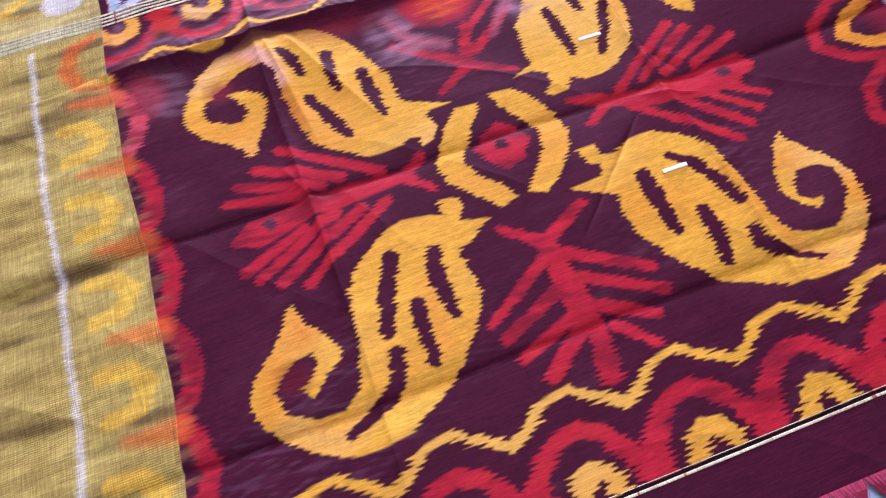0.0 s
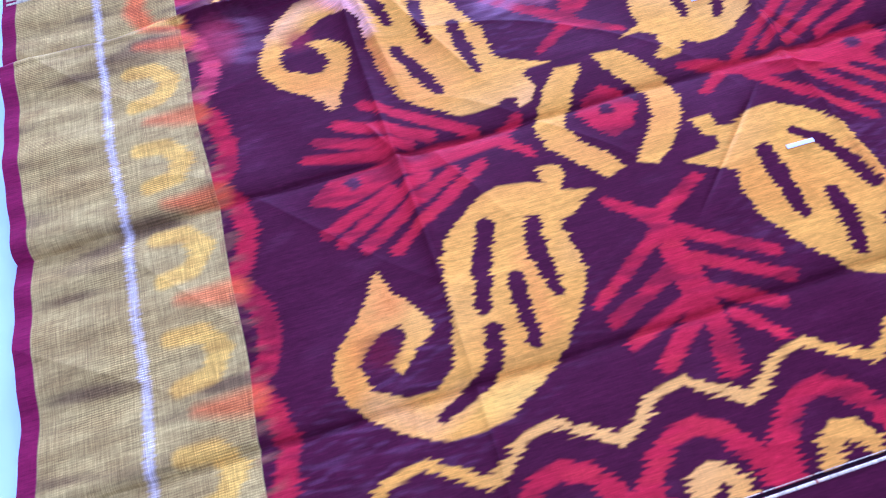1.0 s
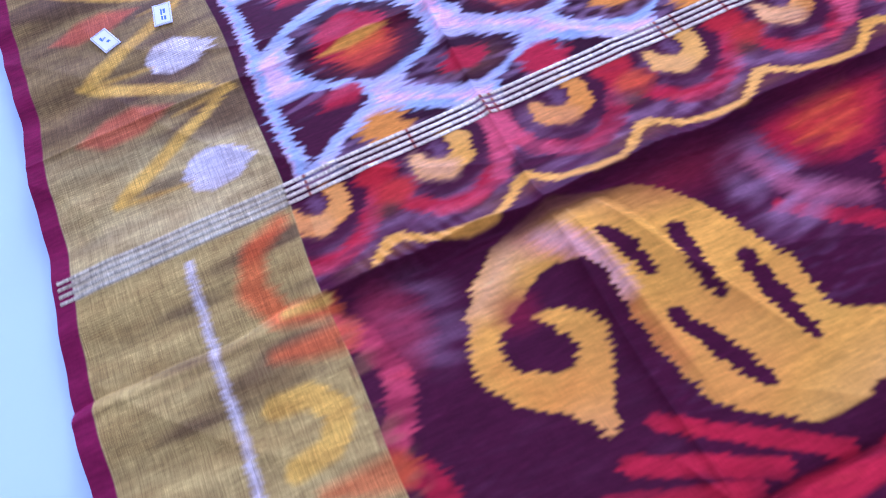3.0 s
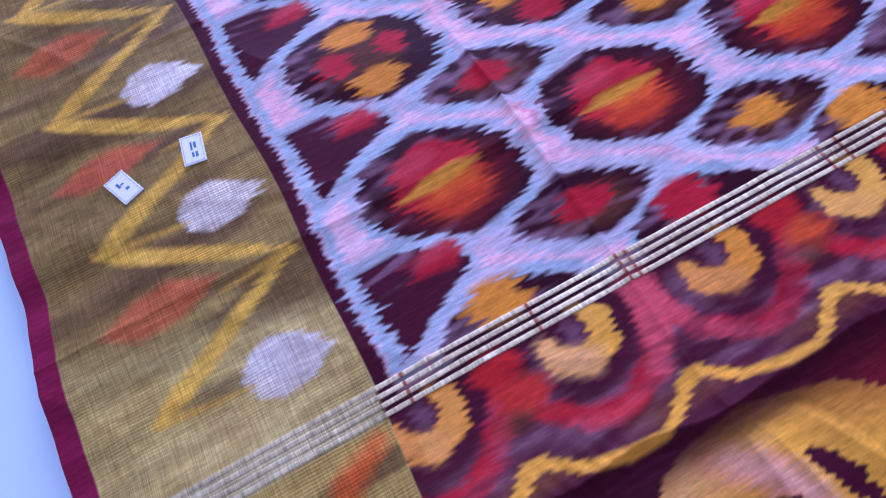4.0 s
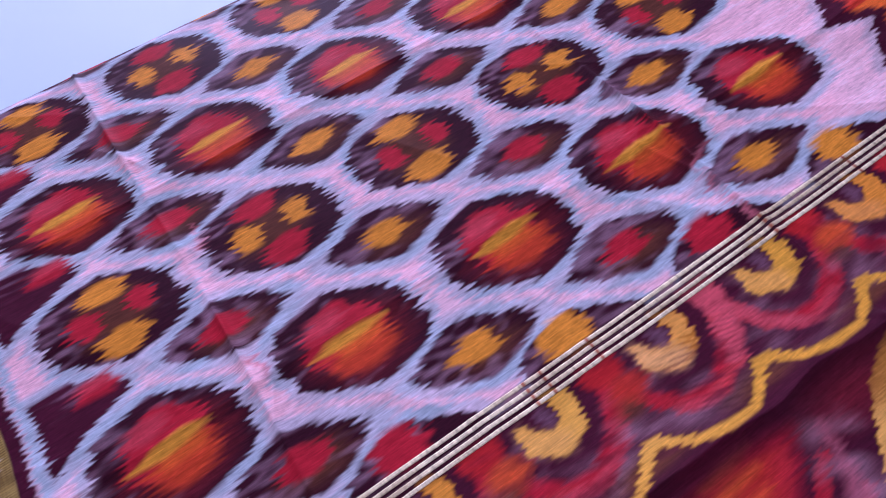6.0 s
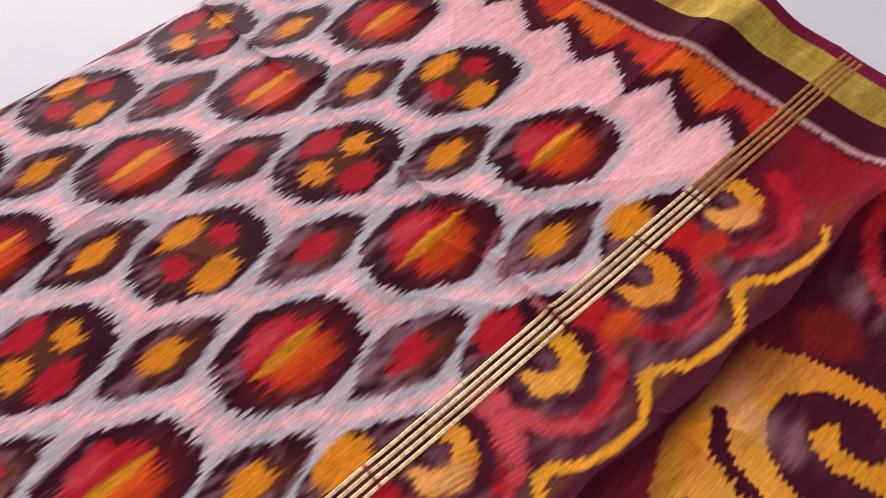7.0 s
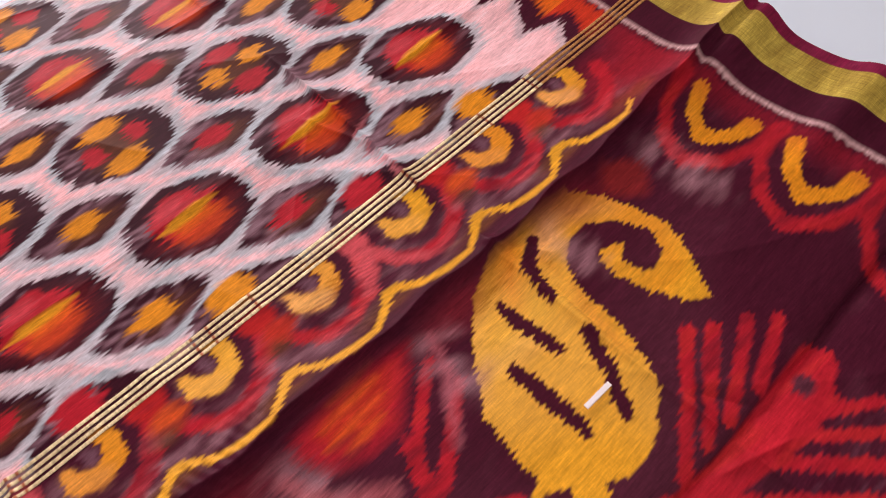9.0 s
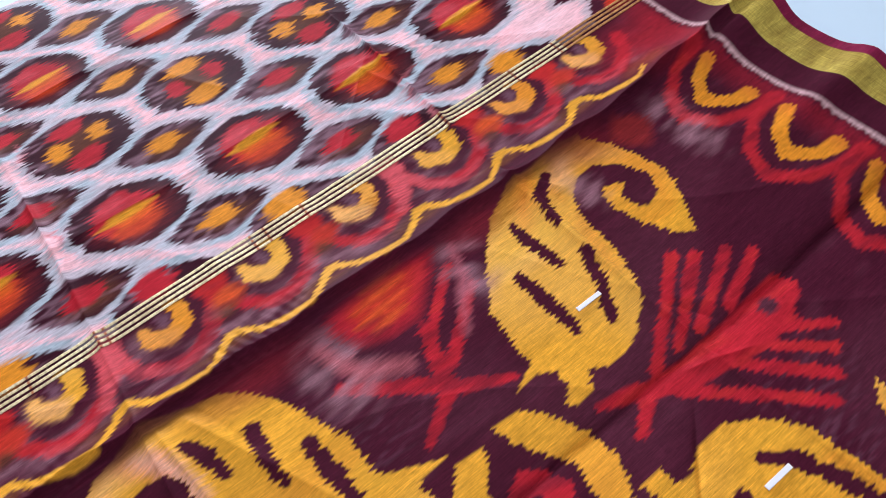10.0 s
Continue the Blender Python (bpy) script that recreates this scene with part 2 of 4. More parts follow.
    # shallow kinks of the handled cloth, sharp on one side
    kink = wave_noise(u, v, 27, 7, 8, 24)
    z = z + 0.0010 * np.exp(-np.abs(kink - 0.5) / 0.10) * smooth(-0.5, 1.0, wave_noise(u, v, 28, 6, 6, 18))
    # pull from the paisley to the tuck
    d = (u - 0.40) * 0.90 + (v + 0.14) * 0.43
    z = z + 0.0055 * np.exp(-np.abs(d) / 0.010) * smooth(-0.30, -0.22, v) * smooth(-0.10, -0.14, v)
    return np.maximum(z, 0.0015)


def drift(u, v):
    """How far the threads stray sideways: the wide border runs askew towards the end piece."""
    near = smooth(0.36, 0.20, u)
    d = near * (0.0030 * np.sin(11 * v) + 0.0012 * np.sin(37 * v + 1))
    return d + smooth(0.95, 1.12, u) * (0.004 * np.sin(14 * v + 0.6) + 0.002 * np.sin(41 * v))


def placed(u, v, lift=0.0):
    """World places on the cloth for plan places u, v."""
    u, v = np.asarray(u, float), np.asarray(v, float)
    z = height(u, v) + lift
    fall = smooth(0.018, 0.0, V_FAR - v)            # the far end is a fold that rolls under
    z = z * (1 - 0.75 * fall)
    return np.stack([u + drift(u, v), v + 0.004 * np.sin(6 * u + 0.5) * smooth(0.3, 0.5, v), z], -1)


UU, VV = np.meshgrid(US, VS)
# the feathered edge of tied and dyed threads: every few threads slip along the weft


def thread_slip(pick_width, cols, seed, teeth=False):
    """How far each bundle of weft threads has slipped, -1 to 1, changing slowly along the weft."""
    r = np.random.default_rng(seed)
    n = int((V_FAR - V_END) / pick_width) + 3
    slip = r.uniform(-1, 1, (n, cols)) * (0.5 + 0.9 * r.random((n, 1)))
    if teeth:
        slip = np.where(np.arange(n) % 2, 1, -1)[:, None] * r.uniform(0.0, 1.1, (n, cols)) * (0.5 + 0.9 * r.random((n, 1))) + 0.45 * r.uniform(-1, 1, (n, cols))
    ri, ci = (VV - V_END) / pick_width, (UU - U_LEFT) / (U_RIGHT - U_LEFT) * (cols - 2)
    r0, c0 = ri.astype(int), ci.astype(int)
    fr, fc = ri - r0, ci - c0
    return (slip[r0, c0] * (1 - fc) + slip[r0, c0 + 1] * fc) * (1 - fr) + (slip[r0 + 1, c0] * (1 - fc) + slip[r0 + 1, c0 + 1] * fc) * fr


COARSE, FINE = thread_slip(0.0022, 80, 5, True), thread_slip(0.0017, 70, 6)
SLIP = np.where(VV > 0.0, 0.65 * COARSE + 0.95 * FINE, 0.95 * COARSE + 0.30 * FINE)
FEATHER = np.where(VV > 0.0, 0.0056, 0.0030 + 0.0030 * smooth(-0.585, -0.625, VV)) * smooth(0.10, 0.19, UU) + 0.0012
UJ = UU + SLIP * FEATHER

WINE, WINE_LIGHT, YELLOW, AMBER = (0.060, 0.0072, 0.019), (0.100, 0.024, 0.042), (0.71, 0.335, 0.026), (0.66, 0.24, 0.016)
RED, ROSE, ORANGE, BROWN = (0.42, 0.016, 0.026), (0.55, 0.062, 0.078), (0.72, 0.13, 0.015), (0.14, 0.045, 0.018)
PALE, PINK, LILAC = (0.375, 0.445, 0.50), (0.86, 0.49, 0.52), (0.36, 0.18, 0.215)
GOLD, GOLD_BROWN, GOLD_YELLOW, WHITE = (0.46, 0.345, 0.090), (0.13, 0.075, 0.030), (0.72, 0.45, 0.05), (0.68, 0.64, 0.60)

DYE = np.empty((NV, NU, 3))
DYE[:] = WINE


class Window:
    """A stretch of the cloth's plan in which something is dyed."""

    def __init__(self, u0, u1, v0, v1):
        i0, i1 = np.searchsorted(US, (u0, u1))
        j0, j1 = np.searchsorted(VS, (v0, v1))
        self.cut = (slice(max(j0, 0), max(j1, 1)), slice(max(i0, 0), max(i1, 1)))
        self.u, self.v, self.plain = UJ[self.cut], VV[self.cut], UU[self.cut]

    def dye(self, mask, colour):
        area = DYE[self.cut]
        area += np.clip(mask, 0, 1)[..., None] * (np.array(colour) - area)


def cover(dist, soft=0.0016):
    return np.clip(0.5 - dist / soft, 0, 1)


def chain(x, y, nodes):
    """Distance from a line of round beads (x, y, radius) whose thickness runs over from bead to bead."""
    best = np.full(np.shape(x), 9.0)
    for (ax, ay, ar), (bx, by, br) in zip(nodes, nodes[1:]):
        dx, dy = bx - ax, by - ay
        t = np.clip(((x - ax) * dx + (y - ay) * dy) / max(dx * dx + dy * dy, 1e-9), 0, 1)
        best = np.minimum(best, np.hypot(x - ax - t * dx, y - ay - t * dy) - (ar + t * (br - ar)))
    return best


def oval(x, y, cx, cy, rx, ry, power=2.0, slant=0.0):
    px, py = (x - cx) / rx, (y - cy - slant * (x - cx)) / ry
    return ((np.abs(px) ** power + np.abs(py) ** power) ** (1 / power) - 1) * min(rx, ry)


def stroke(colour, nodes, soft=0.0016, strength=1.0, sign=(1, 1), at=(0.0, 0.0), on_yellow=False):
    """A dyed stroke in plan places, turned over by sign and moved to at."""
    us, vs, rs = [at[0] + n[0] / sign[0] for n in nodes], [at[1] + sign[1] * n[1] for n in nodes], max(n[2] for n in nodes) + 0.014
    w = Window(min(us) - rs, max(us) + rs, min(vs) - rs, max(vs) + rs)
    mask = strength * cover(chain((w.u - at[0]) * sign[0], (w.v - at[1]) * sign[1], nodes), soft)
    if on_yellow:
        mask = mask * smooth(0.30, 0.55, DYE[w.cut][..., 0])
    w.dye(mask, colour)


def outline_distance(x, y, outline):
    """Signed distance from a closed outline, below nought inside it."""
    best, inside = np.full(np.shape(x), 9.0), np.zeros(np.shape(x), bool)
    for (ax, ay), (bx, by) in zip(outline, outline[1:] + outline[:1]):
        dx, dy = bx - ax, by - ay
        t = np.clip(((x - ax) * dx + (y - ay) * dy) / max(dx * dx + dy * dy, 1e-9), 0, 1)
        best = np.minimum(best, np.hypot(x - ax - t * dx, y - ay - t * dy))
        if dy:
            inside ^= ((y >= min(ay, by)) & (y < max(ay, by))) & (x < ax + (y - ay) * dx / dy)
    return np.where(inside, -best, best)


def fill(colour, outline, soft=0.0022, strength=1.0, sign=(1, 1), at=(0.0, 0.0)):
    """A dyed shape with a closed outline, turned over by sign and moved to at."""
    us, vs = [at[0] + sign[0] * p[0] for p in outline], [at[1] + sign[1] * p[1] for p in outline]
    w = Window(min(us) - 0.014, max(us) + 0.014, min(vs) - 0.004, max(vs) + 0.004)
    w.dye(strength * cover(outline_distance((w.u - at[0]) * sign[0], (w.v - at[1]) * sign[1], outline), soft), colour)


def spot(colour, cu, cv, ru, rv, power=2.0, soft=0.003, strength=1.0, slant=0.0):
    w = Window(cu - ru * 1.5 - 0.012, cu + ru * 1.5 + 0.012, cv - rv * 1.5 - 0.012, cv + rv * 1.5 + 0.012)
    ragged = w.u + 0.0018 * FINE[w.cut] * (cv > 0)
    w.dye(strength * cover(oval(ragged, w.v, cu, cv, ru, rv, power, slant), soft), colour)


def haze(cu, cv, ru, rv, strength):
    """Greyed lilac streaks along the weft, fading out from the centre."""
    w = Window(cu - ru, cu + ru, cv - rv, cv + rv)
    d = np.clip(1 - np.hypot((w.u - cu) / ru, (w.v - cv) / rv), 0, 1)
    streaks = smooth(-1.2, 1.6, wave_noise(w.plain * 14, w.v * 42, int(900 * cu - 700 * cv) % 997, 12))
    w.dye(0.75 * strength * smooth(0, 0.7, d) * streaks, LILAC)


# -- the end piece: wine ground with soft lighter clouds
w = Window(0.0, 2.0, -2.0, 0.0)
w.dye(0.42 * smooth(0.2, 1.6, wave_noise(w.plain * 3, w.v * 3, 11)), WINE_LIGHT)
w.dye(0.35 * smooth(0.6, 1.9, wave_noise(w.plain * 9, w.v * 34, 12, 14)), WINE_LIGHT)
gloss = smooth(0.5, 1.6, wave_noise(w.plain * 1.6, w.v * 1.8, 15, 12)) * smooth(-0.2, 1.4, wave_noise(w.plain * 26, w.v * 90, 16, 16))
w.dye(0.32 * gloss, (0.150, 0.062, 0.095))          # lilac gloss of the silk put into the dye, in random clouds

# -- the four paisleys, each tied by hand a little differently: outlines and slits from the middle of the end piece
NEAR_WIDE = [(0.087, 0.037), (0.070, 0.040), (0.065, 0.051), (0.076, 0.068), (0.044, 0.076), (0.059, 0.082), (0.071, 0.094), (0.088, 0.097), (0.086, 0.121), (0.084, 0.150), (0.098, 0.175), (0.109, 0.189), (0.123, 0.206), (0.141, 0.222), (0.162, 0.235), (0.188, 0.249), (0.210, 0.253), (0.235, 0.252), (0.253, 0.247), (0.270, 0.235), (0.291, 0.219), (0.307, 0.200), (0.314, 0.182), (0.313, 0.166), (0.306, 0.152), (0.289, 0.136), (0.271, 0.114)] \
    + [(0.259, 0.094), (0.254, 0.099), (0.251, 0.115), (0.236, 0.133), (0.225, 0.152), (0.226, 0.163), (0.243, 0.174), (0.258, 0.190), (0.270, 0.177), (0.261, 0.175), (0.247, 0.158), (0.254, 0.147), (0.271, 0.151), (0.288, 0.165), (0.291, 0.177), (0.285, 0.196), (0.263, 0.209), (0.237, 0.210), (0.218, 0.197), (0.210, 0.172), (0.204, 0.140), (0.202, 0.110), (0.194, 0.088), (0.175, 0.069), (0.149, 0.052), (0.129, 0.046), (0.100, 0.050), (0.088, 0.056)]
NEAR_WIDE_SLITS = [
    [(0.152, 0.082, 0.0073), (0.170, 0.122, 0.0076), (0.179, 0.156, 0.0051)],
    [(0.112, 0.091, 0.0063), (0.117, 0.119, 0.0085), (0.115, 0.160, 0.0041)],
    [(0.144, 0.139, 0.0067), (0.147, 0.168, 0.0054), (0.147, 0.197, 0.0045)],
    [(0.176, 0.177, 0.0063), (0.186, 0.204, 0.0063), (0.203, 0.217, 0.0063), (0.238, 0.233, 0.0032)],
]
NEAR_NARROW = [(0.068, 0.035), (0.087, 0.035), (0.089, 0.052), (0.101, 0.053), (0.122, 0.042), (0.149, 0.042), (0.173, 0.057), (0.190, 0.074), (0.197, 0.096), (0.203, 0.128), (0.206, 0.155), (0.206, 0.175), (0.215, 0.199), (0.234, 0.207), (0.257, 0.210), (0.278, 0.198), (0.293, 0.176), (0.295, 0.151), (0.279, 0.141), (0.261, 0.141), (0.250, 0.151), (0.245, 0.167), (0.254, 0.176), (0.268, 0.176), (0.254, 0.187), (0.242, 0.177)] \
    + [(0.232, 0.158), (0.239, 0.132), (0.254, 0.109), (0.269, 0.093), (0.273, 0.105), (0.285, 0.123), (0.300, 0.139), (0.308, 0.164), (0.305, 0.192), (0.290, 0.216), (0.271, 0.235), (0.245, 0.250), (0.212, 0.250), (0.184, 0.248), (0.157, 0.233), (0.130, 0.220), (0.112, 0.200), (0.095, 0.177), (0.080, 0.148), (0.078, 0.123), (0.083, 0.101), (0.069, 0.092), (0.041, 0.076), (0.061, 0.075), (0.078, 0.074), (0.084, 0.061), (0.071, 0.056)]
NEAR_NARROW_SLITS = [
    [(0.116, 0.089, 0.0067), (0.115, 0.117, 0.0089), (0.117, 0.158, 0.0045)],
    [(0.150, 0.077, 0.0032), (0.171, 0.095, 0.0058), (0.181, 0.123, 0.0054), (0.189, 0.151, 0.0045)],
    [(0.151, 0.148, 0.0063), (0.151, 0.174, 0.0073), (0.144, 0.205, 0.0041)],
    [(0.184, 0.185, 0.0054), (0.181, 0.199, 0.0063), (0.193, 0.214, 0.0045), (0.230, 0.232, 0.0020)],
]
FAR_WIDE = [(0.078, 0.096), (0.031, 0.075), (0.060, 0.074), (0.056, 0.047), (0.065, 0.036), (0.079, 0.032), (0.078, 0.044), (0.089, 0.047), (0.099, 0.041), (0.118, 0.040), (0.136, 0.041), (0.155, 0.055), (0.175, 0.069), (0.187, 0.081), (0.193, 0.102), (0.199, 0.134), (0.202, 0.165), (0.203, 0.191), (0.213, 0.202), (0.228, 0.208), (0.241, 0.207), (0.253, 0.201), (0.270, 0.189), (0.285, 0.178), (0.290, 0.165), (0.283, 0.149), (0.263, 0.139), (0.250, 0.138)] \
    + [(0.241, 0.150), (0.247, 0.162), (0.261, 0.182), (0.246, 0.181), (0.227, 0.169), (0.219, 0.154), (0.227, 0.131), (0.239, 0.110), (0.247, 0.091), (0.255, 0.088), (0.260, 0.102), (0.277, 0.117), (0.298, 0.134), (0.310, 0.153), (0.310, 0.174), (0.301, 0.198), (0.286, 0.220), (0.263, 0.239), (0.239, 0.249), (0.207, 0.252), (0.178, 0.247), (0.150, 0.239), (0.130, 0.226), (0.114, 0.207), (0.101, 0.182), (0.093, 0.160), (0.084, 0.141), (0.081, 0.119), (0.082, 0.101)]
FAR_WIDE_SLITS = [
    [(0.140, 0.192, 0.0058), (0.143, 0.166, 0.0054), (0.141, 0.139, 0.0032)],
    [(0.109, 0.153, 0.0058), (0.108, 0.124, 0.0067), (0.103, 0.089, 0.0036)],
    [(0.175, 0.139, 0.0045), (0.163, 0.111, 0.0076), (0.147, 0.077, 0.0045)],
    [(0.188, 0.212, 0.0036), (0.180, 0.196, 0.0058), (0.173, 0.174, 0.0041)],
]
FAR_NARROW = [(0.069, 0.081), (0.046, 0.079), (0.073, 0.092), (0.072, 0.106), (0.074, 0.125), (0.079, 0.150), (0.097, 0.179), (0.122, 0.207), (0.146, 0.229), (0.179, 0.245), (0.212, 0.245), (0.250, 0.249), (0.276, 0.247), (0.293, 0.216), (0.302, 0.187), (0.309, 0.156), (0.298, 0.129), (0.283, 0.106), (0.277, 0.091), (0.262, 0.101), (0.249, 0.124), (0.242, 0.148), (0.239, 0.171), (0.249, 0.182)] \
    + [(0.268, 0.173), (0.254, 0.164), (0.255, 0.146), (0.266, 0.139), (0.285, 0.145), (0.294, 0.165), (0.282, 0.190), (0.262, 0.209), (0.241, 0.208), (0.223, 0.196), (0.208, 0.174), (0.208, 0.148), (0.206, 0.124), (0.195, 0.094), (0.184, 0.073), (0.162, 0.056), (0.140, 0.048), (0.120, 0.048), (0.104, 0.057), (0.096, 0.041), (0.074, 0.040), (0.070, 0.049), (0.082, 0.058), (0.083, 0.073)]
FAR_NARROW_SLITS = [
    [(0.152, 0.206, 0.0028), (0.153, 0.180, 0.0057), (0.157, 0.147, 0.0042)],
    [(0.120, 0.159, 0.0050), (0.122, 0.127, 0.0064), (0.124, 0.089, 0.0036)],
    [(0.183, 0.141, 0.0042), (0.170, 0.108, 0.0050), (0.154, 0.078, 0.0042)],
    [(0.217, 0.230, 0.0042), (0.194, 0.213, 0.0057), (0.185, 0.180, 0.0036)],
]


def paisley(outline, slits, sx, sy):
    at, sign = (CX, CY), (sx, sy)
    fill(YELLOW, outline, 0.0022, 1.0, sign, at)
    # warm dye on the curl; orange fold shade and peach satin gloss painted in
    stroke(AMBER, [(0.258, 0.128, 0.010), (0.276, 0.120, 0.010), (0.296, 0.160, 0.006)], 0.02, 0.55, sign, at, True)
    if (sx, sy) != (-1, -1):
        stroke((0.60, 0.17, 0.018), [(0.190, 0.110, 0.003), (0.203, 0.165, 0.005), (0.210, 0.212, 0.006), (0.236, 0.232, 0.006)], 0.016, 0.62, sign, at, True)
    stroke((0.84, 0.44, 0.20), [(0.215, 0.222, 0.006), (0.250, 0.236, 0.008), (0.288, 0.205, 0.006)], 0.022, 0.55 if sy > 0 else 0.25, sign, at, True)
    if sy < 0:      # the near curls are a deeper orange
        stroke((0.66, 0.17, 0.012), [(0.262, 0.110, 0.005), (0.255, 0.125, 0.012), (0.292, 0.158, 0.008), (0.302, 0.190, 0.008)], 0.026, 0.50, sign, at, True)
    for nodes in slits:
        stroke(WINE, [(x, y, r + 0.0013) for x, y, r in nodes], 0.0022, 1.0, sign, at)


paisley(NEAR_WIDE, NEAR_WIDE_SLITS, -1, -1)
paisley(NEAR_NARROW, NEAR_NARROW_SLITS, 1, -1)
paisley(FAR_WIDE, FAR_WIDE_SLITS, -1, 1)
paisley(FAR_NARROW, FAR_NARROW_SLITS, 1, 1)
# orange-brown fold shade and peach satin gloss put into each paisley's dye
for nodes, colour, much, sx, sy in (
        ([(0.212, 0.215, 0.004), (0.203, 0.175, 0.004), (0.193, 0.110, 0.003)], (0.50, 0.12, 0.020), 0.80, -1, 1),
        ([(0.236, 0.236, 0.004), (0.214, 0.212, 0.005), (0.206, 0.190, 0.004)], (0.66, 0.16, 0.12), 0.55, -1, 1),
        ([(0.196, 0.236, 0.006), (0.176, 0.216, 0.008), (0.160, 0.196, 0.005)], (0.78, 0.19, 0.014), 0.75, 1, 1),
        ([(0.150, 0.168, 0.006), (0.118, 0.172, 0.006)], (0.84, 0.44, 0.16), 0.60, 1, 1),
        ([(0.240, 0.232, 0.008), (0.225, 0.212, 0.006)], (0.86, 0.46, 0.22), 0.65, 1, 1),
        ([(0.255, 0.110, 0.006), (0.252, 0.128, 0.009)], (0.68, 0.20, 0.014), 0.70, -1, -1),
        ([(0.130, 0.120, 0.005), (0.132, 0.185, 0.006)], (0.76, 0.24, 0.030), 0.55, -1, -1),
        ([(0.200, 0.235, 0.006), (0.160, 0.232, 0.005)], (0.80, 0.50, 0.05), 0.70, -1, -1)):
    stroke(colour, nodes, 0.022, much, (sx, sy), (CX, CY), True)
# red and lilac dye lying inside the curls
spot((0.11, 0.008, 0.016), CX - 0.272, CY - 0.166, 0.016, 0.014, soft=0.014, strength=0.8)
spot((0.20, 0.012, 0.025), CX - 0.268, CY + 0.190, 0.014, 0.014, soft=0.016, strength=0.7)
haze(CX + 0.236, CY + 0.190, 0.026, 0.036, 0.8)
# the far wide paisley: rose and peach gloss of its fold, put into the dye
stroke((0.82, 0.46, 0.34), [(0.226, 0.232, 0.004), (0.205, 0.205, 0.007), (0.198, 0.170, 0.006)], 0.016, 0.75, (-1, 1), (CX, CY), True)

# uneven amber and peach tones over the yellow
w = Window(0.2, 1.0, -0.64, -0.09)
ink = DYE[w.cut]
yellow_area = smooth(0.42, 0.62, ink[..., 0]) * smooth(0.2, 0.1, ink[..., 2])
w.dye(0.55 * yellow_area * smooth(0.3, 1.7, wave_noise(w.plain * 2.5, w.v * 4, 131, 12)), AMBER)
w.dye(0.45 * yellow_area * smooth(0.3, 1.7, wave_noise(w.plain * 2.5, w.v * 4, 132, 12)), (0.78, 0.42, 0.13))
w.dye(0.30 * yellow_area * smooth(0.5, 1.5, wave_noise(w.plain * 1.5, w.v * 9, 133, 12)), (0.74, 0.44, 0.03))

# -- the lozenge in their middle
fill(YELLOW, [(-0.004, 0.063), (-0.029, 0.066), (-0.051, 0.042), (-0.073, 0.008), (-0.071, -0.020), (-0.050, -0.046), (-0.029, -0.070), (-0.010, -0.063), (-0.016, -0.053), (-0.036, -0.026), (-0.046, -0.004), (-0.036, 0.015), (-0.022, 0.034)], at=(CX, CY))
fill(YELLOW, [(0.012, 0.070), (0.038, 0.067), (0.057, 0.042), (0.070, 0.012), (0.072, -0.009), (0.058, -0.035), (0.033, -0.062), (0.019, -0.071), (0.001, -0.063), (0.014, -0.047), (0.034, -0.025), (0.044, 0.006), (0.031, 0.028), (0.015, 0.051)], at=(CX, CY))
fill(RED, [(0.006, 0.032), (0.019, 0.022), (0.031, 0.000), (0.016, -0.022), (-0.006, -0.030), (-0.019, -0.015), (-0.030, 0.008), (-0.018, 0.020)], 0.003, at=(CX, CY))
spot(WINE, CX, CY + 0.004, 0.0075, 0.0075, soft=0.004)


# -- the comb-tailed birds along the weft and along the warp
WIDE_BIRD = [
    [(0.084, -0.023, 0.0022), (0.111, 0.006, 0.0073), (0.167, 0.006, 0.0117), (0.218, 0.003, 0.0117), (0.269, -0.005, 0.0162), (0.295, -0.008, 0.0032)],
    [(0.085, 0.022, 0.0041), (0.111, 0.006, 0.0063)],
    [(0.129, 0.020, 0.0054), (0.225, 0.084, 0.0045)],
    [(0.172, 0.028, 0.0054), (0.252, 0.068, 0.0054)],
    [(0.195, 0.025, 0.0051), (0.277, 0.054, 0.0045)],
    [(0.213, 0.021, 0.0051), (0.292, 0.038, 0.0041)],
    [(0.136, -0.018, 0.0054), (0.235, -0.081, 0.0041)],
    [(0.163, -0.016, 0.0054), (0.259, -0.070, 0.0054)],
    [(0.189, -0.013, 0.0054), (0.279, -0.059, 0.0041)],
    [(0.223, -0.018, 0.0041), (0.291, -0.046, 0.0045)],
]
NARROW_BIRD = [
    [(0.096, -0.009, 0.0028), (0.128, 0.012, 0.0064), (0.170, 0.002, 0.0114), (0.217, -0.005, 0.0156), (0.261, -0.004, 0.0170), (0.288, -0.002, 0.0022)],
    [(0.087, 0.028, 0.0022), (0.122, 0.018, 0.0057)],
    [(0.143, 0.019, 0.0036), (0.239, 0.087, 0.0050)],
    [(0.175, 0.024, 0.0036), (0.254, 0.074, 0.0050)],
    [(0.201, 0.023, 0.0042), (0.279, 0.060, 0.0042)],
    [(0.236, 0.022, 0.0042), (0.297, 0.044, 0.0042)],
    [(0.248, -0.014, 0.0050), (0.287, -0.044, 0.0036)],
    [(0.227, -0.020, 0.0036), (0.270, -0.058, 0.0042)],
    [(0.196, -0.016, 0.0042), (0.252, -0.073, 0.0045)],
    [(0.145, -0.002, 0.0042), (0.231, -0.085, 0.0042)],
]
